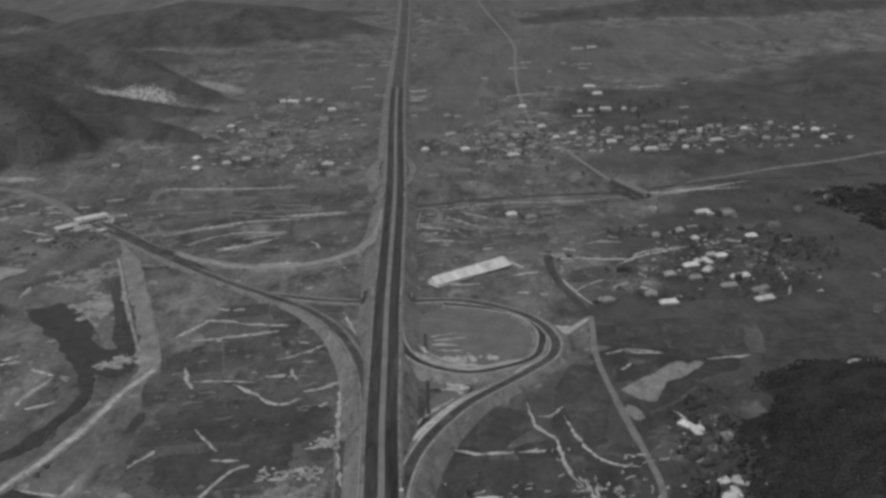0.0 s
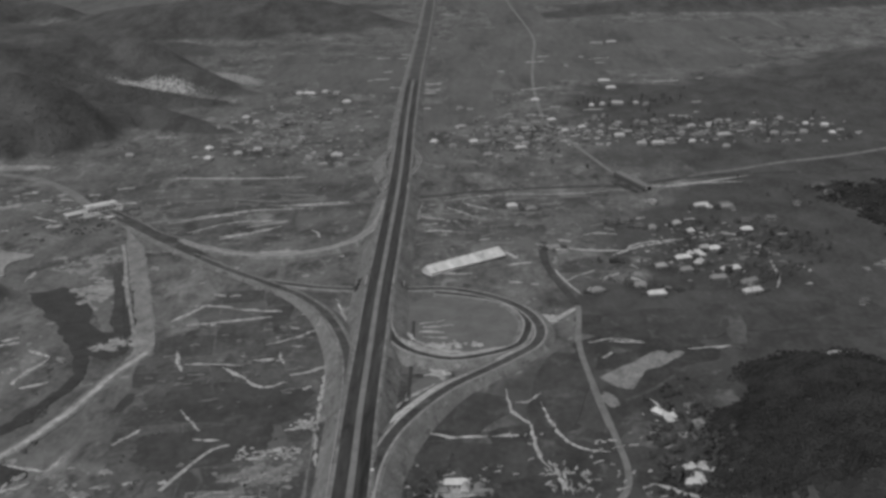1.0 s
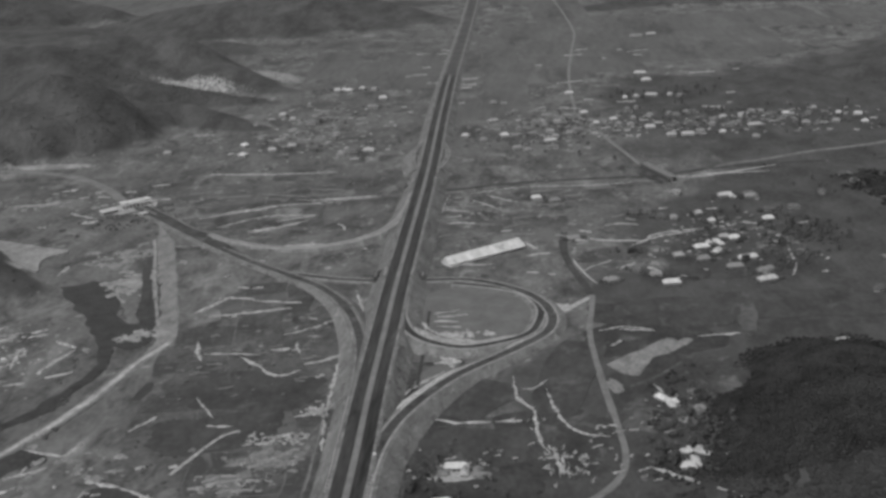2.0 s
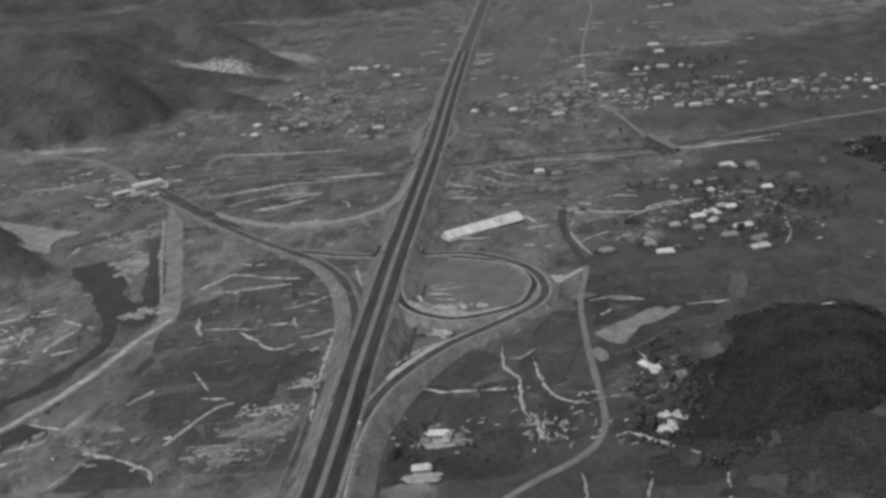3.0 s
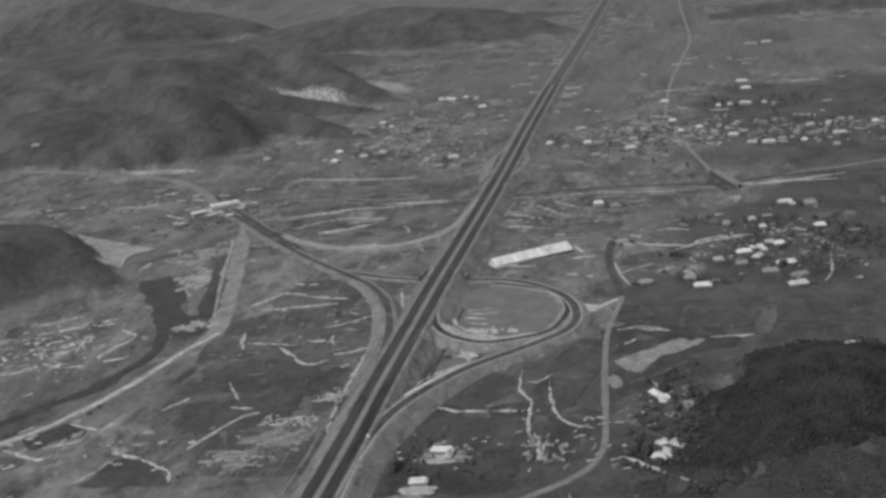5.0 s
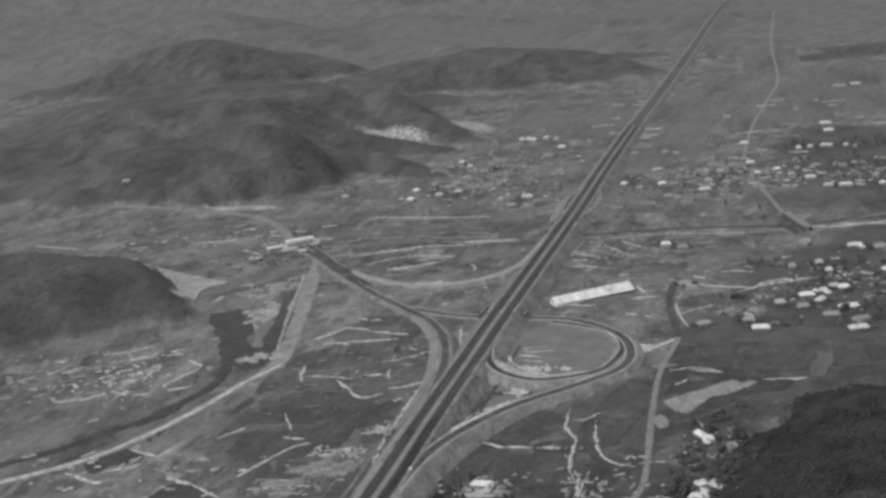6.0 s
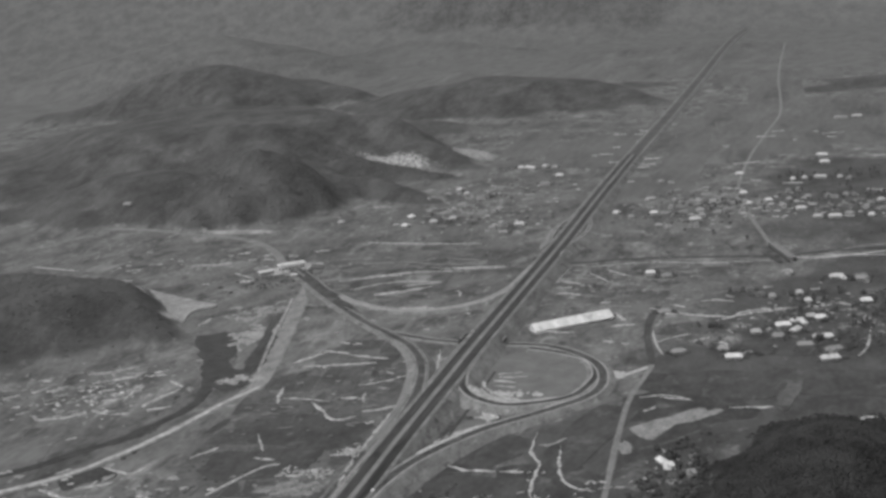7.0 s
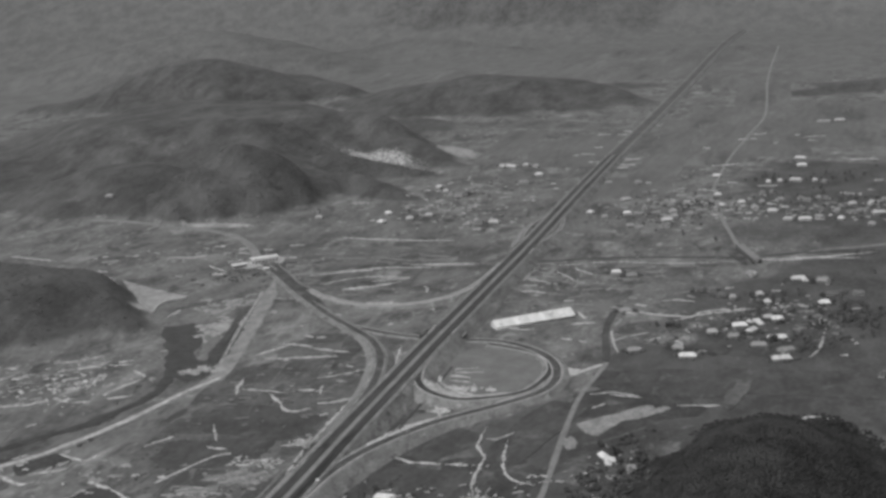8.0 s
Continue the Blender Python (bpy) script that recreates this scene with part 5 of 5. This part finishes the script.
def garden_bushes():
    """Dark bushes and small trees that crowd round the hamlet's houses."""
    r, spots = random.Random(8), []
    for x, y, rot, long in YARDS:
        c, s = math.cos(radians(rot)), math.sin(radians(rot))
        for _ in range(26):
            a, k = r.uniform(0, 6.2832), r.uniform(0.95, 1.5)
            u, v = k * (long / 2 + 1.5) * math.cos(a), k * 5.5 * math.sin(a)
            if v < -3 and r.random() < 0.6:  # the yard in front stays open
                continue
            size = r.uniform(0.5, 1.5)
            spots.append((x + u * c - v * s, y + u * s + v * c, float(height(x, y)) + size * 0.7, size, size * r.uniform(0.8, 1.4)))
    v, f = clumps(spots, 9, TUFT)
    tagged(new("bushes", mesh_of("bushes", v, f.tolist(), LEAF)), "dark bushes crowding round hamlet houses", "bushes", kind="stuff")


garden_bushes()
# farms below the wooded hill
for x, y, rot, long in ((20, 525, 6, 16), (15, 489, 10, 13), (135, 539, 35, 8), (142, 540, 75, 8), (137, 530, 5, 9), (135, 523, -12, 9)):
    house(x, y, rot, long, 5, 2.5, 1.6, ROOF, group="farm houses", word="bright white", near=True)
for x, y, rot, long in ((129, 604, -35, 9), (134, 598, 10, 7), (148, 590, 20, 8), (147, 612, -40, 7), (10, 520, 80, 11), (31, 519, 100, 12)):
    house(x, y, rot, long, 4.6, 2.3, 1.5, ROOF if x in (129, 134) else THATCH, "farm houses", "pale" if x in (129, 134) else "grey thatched", True)
# village up the valley
for x, y, rot, long in ((195, 1479, 2, 24), (176, 1473, 0, 10), (163, 1467, 10, 9), (228, 1468, 0, 10), (217, 1477, 5, 9), (193, 1633, 0, 22), (197, 1581, 10, 18), (236, 1983, 0, 26), (212, 1973, 8, 34), (179, 1299, 12, 17), (198, 1258, 5, 14), (215, 1259, 8, 22), (284, 1346, 0, 16), (289, 1293, 5, 20), (331, 1346, 0, 14)):
    house(x, y, rot, long * 0.85, 7, 2.8, 1.8)
for x, y, rot, long in ((-19, 1285, 0, 12), (23, 1282, 8, 10), (72, 1294, 0, 12), (74, 1219, -5, 14), (97, 1508, 0, 14), (59, 1015, 5, 13), (179, 1031, 0, 10), (72, 1249, 0, 14), (8, 1358, 20, 14), (111, 1387, 10, 12)):
    house(x, y, rot, long, 6.5)
r = random.Random(21)
for _ in range(44):
    x, y = r.uniform(110, 410), r.gauss(1333, 34)
    house(x, y, r.uniform(-20, 20), r.uniform(7, 11), 5.5, cover_mat=r.choice((THATCH, THATCH, THATCH, TILE)), word="grey")
for _ in range(16):
    x, y = r.uniform(-8, 110), r.gauss(1315, 66)
    house(x, y, r.uniform(-20, 20), r.uniform(7, 11), 6, cover_mat=THATCH, word="grey thatched")
# village by the western hills
for x, y, rot, long in ((-216, 1586, 0, 10), (-205, 1581, 8, 10), (-196, 1584, 0, 8), (-188, 1579, 0, 10), (-172, 1590, -10, 14), (-156, 1582, -12, 12), (-137, 1518, 0, 14), (-143, 1463, 0, 15), (-247, 1431, 0, 11), (-204, 1378, 10, 13), (-196, 1391, 40, 11), (-258, 1271, 30, 9), (-249, 1224, 0, 9)):
    house(x, y, rot, long, 8, 3.2, 2.0, LIME, group="western village houses")
for x, y, rot, long in ((-223, 1247, 0, 12), (-165, 1299, 10, 10), (-144, 1215, 10, 11), (-134, 1228, 5, 11), (-117, 1231, 5, 16), (-231, 1407, 15, 10), (-189, 1404, 0, 10), (-242, 1284, 0, 14), (-205, 1264, 0, 10), (-640, 1278, 0, 14), (-337, 1247, 0, 12), (-358, 1285, 0, 12)):
    house(x, y, rot, long, 6.5, cover_mat=TILE if x % 2 else THATCH, group="western village houses")


# ---- the long white building by the loop ----
def long_shed(x, y, rot, long, deep):
    s = thing("long_building", x, y, 0, rot, "long low building with bright white panelled roof", "building")
    part("wall", block(long - 1.2, deep * 0.74, 2.3, (0, 0, -0.1)), WHITE, s)
    bays = 16
    for i in range(bays):
        w = long / bays
        for side in (-1, 1):
            bm = bmesh.new()
            lo, hi = 2.0, 6.6
            a, b = -long / 2 + i * w + 0.05, -long / 2 + (i + 1) * w - 0.05
            near, far = (deep / 2 * (1 + 0.24 * x / (long / 2)) for x in (a, b))  # the plan widens towards one end
            q = [(a, side * near, lo), (b, side * far, lo), (b, 0.04 * side, hi), (a, 0.04 * side, hi)]
            low = [bm.verts.new(p) for p in q]
            top = [bm.verts.new((p[0], p[1], p[2] + 0.2)) for p in q]
            bm.faces.new(top if side < 0 else top[::-1])
            bm.faces.new(low[::-1] if side < 0 else low)
            for k in range(4):
                f = (low[k], low[(k + 1) % 4], top[(k + 1) % 4], top[k])
                bm.faces.new(f if side < 0 else f[::-1])
            part("roof_panel", bm, WHITE, s)
    for side in (-1, 1):
        bm = bmesh.new()
        xs, half = (side * (long / 2 - 0.5), side * (long / 2 - 0.2)), deep / 2 * (1 + 0.23 * side)
        tri = [[bm.verts.new((x, y, z)) for y, z in ((-half + 0.3, 2.0), (half - 0.3, 2.0), (0, 6.5))] for x in xs]
        bm.faces.new(tri[0])
        bm.faces.new(tri[1][::-1])
        for k in range(3):
            bm.faces.new((tri[0][k], tri[1][k], tri[1][(k + 1) % 3], tri[0][(k + 1) % 3]))
        part("gable", bm, WHITE, s)
    part("ridge", block(long, 0.35, 0.25, (0, 0, 6.6)), WHITE, s)
    for i in (2, 4, 7, 11):
        w = long / bays
        part("rib", block(0.3, deep * (1 + 0.48 * (i + 1 - bays / 2) / bays) + 0.3, 0.5, (-long / 2 + (i + 1) * w, 0, 1.5)), SHOULDER, s)
    part("porch", block(5, 4, 2.6, (long / 2 + 1.5, -1.0, 0)), WALL, s)
    return s


long_shed(18, 870, 40, 70, 15)


# ---- toll gate ----
def toll_gate(x, y, z, rot):
    g = thing("toll_gate", x, y, z, rot, "white toll gate canopy over a row of booths", "toll gate")
    part("canopy", block(28, 8, 0.7, (0, 0, 5.2), 0.15), WHITE, g, "flat white canopy roof")
    part("fascia", block(28.6, 0.3, 1.3, (0, -4.1, 4.9)), WHITE, g)
    for i in range(8):
        u = -12.25 + i * 3.5
        part("column", block(0.6, 0.6, 5.2, (u, 0, 0)), CONCRETE, g)
        b = part("booth", block(1.2, 3.2, 2.6, (u, -1.6, 0), 0.06), WALL, g, "small pale toll booth")
        part("window", block(0.9, 0.08, 0.9, (u, -3.22, 1.2)), DARK, b)
        child("island", mesh_of("island", *slab_faces([(u - 0.9, -5), (u + 0.9, -5), (u + 0.9, 5), (u - 0.9, 5)], 0.25, 0), CONCRETE), g)
    return g


toll_gate(-306, 1038, 0.75, 40)
o = thing("toll_office", -324, 1017, 0.0, 43, "low pale office building beside the toll gate", "building")
part("wall", block(14, 8, 3.6, (0, 0, 0)), WALL, o)
part("roof", block(15, 9, 0.4, (0, 0, 3.6), 0.08), CONCRETE, o)
for i in range(5):
    part("window", block(1.6, 0.1, 1.3, (-5.6 + i * 2.8, -4.03, 1.2)), DARK, o)
hut = thing("hut", -289, 1008, 0.0, 43, "small pale square hut beside the ramp", "hut")
part("wall", block(5, 5, 2.8, (0, 0, 0)), WALL, hut)
part("roof", block(6, 6, 0.4, (0, 0, 2.8), 0.08), CONCRETE, hut)


# ---- underpass where the ramp runs below the highway ----
def underpass(x, y, rot, wide, tall, out, label):
    u = thing("underpass", x, y, 0.0, rot, label, "underpass", kind="structure")
    for side in (-1, 1):
        for end in (-1, 1):
            part("portal", block(1.0, 1.2, tall, (side * out, end * (wide / 2 + 0.6), 0)), FARROAD, u, "dull grey concrete headwall")
        part("lintel", block(1.2, wide, 1.2, (side * out, 0, tall)), EDGE, u)
        # solid block, coloured as dark as the shade inside the passage
        part("opening", block(2.0, wide - 0.1, tall, (side * (out - 0.5), 0, 0)), DARK, u, "shade-dark block standing in for the opening under the road")
        part("rail", block(0.3, wide + 10, 0.9, (side * 9.9, 0, 7.6)), CONCRETE, u, "pale concrete parapet")
    return u


underpass(-40, 815, 0, 8, 4.2, 17.0, "pale concrete underpass below the highway")
underpass(-45, 1077, 0, 5, 3.2, 16, "pale concrete underpass below the highway")


# ---- small things ----
def guard_posts(x0, y0, x1, y1, gap, z):
    n = int(math.hypot(x1 - x0, y1 - y0) / gap)
    p = thing("guard_post", x0, y0, z, label="squat white concrete guard post on the verge", category="guard post", group="guard posts")
    part("stone", block(0.55, 0.55, 1.0, (0, 0, -0.3), 0.08), CONCRETE, p)
    for i in range(1, n):
        copy_thing(p, pose(x0 + (x1 - x0) * i / n, y0 + (y1 - y0) * i / n, z))


guard_posts(-40.3, 489.0, -44.6, 599.0, 3.6, 7.7)
guard_posts(-58.2, 699.6, -50.4, 664.1, 3.0, 5.8)
guard_posts(-19.1, 448.0, -19.4, 507.7, 3.6, 7.65)

s = thing("road_sign", -21, 525, 7.4, 20, "white rectangular road sign on two posts", "road sign")
part("board", block(1.7, 0.15, 1.4, (0, 0, 1.0), 0.03), WHITE, s)
for u in (-0.9, 0.9):
    part("post", block(0.12, 0.12, 1.4, (u, 0.1, -0.2)), TREAD, s)
s = thing("bridge", 170, 1100, 0.0, math.degrees(math.atan2(1078 - 1132, 180 - 160)), "narrow concrete bridge carrying the lane over a river", "bridge", kind="structure")
part("deck", block(62, 7, 0.8, (0, 0, 4.2)), SHOULDER, s)
# dark panels close the span and paint the shade below the deck
for v in (-3.3, 3.3):
    part("girder", block(61, 0.5, 4.1, (0, v, 0.1)), TREAD, s, "dark panel painting the shade below the deck")
for v in (-3.4, 3.4):
    part("parapet", block(62, 0.3, 0.7, (0, v, 5.0)), SHOULDER, s)
for i in range(5):
    part("pier", block(1.0, 5, 4.4, (-26 + i * 13, 0, -0.1)), CONCRETE, s)
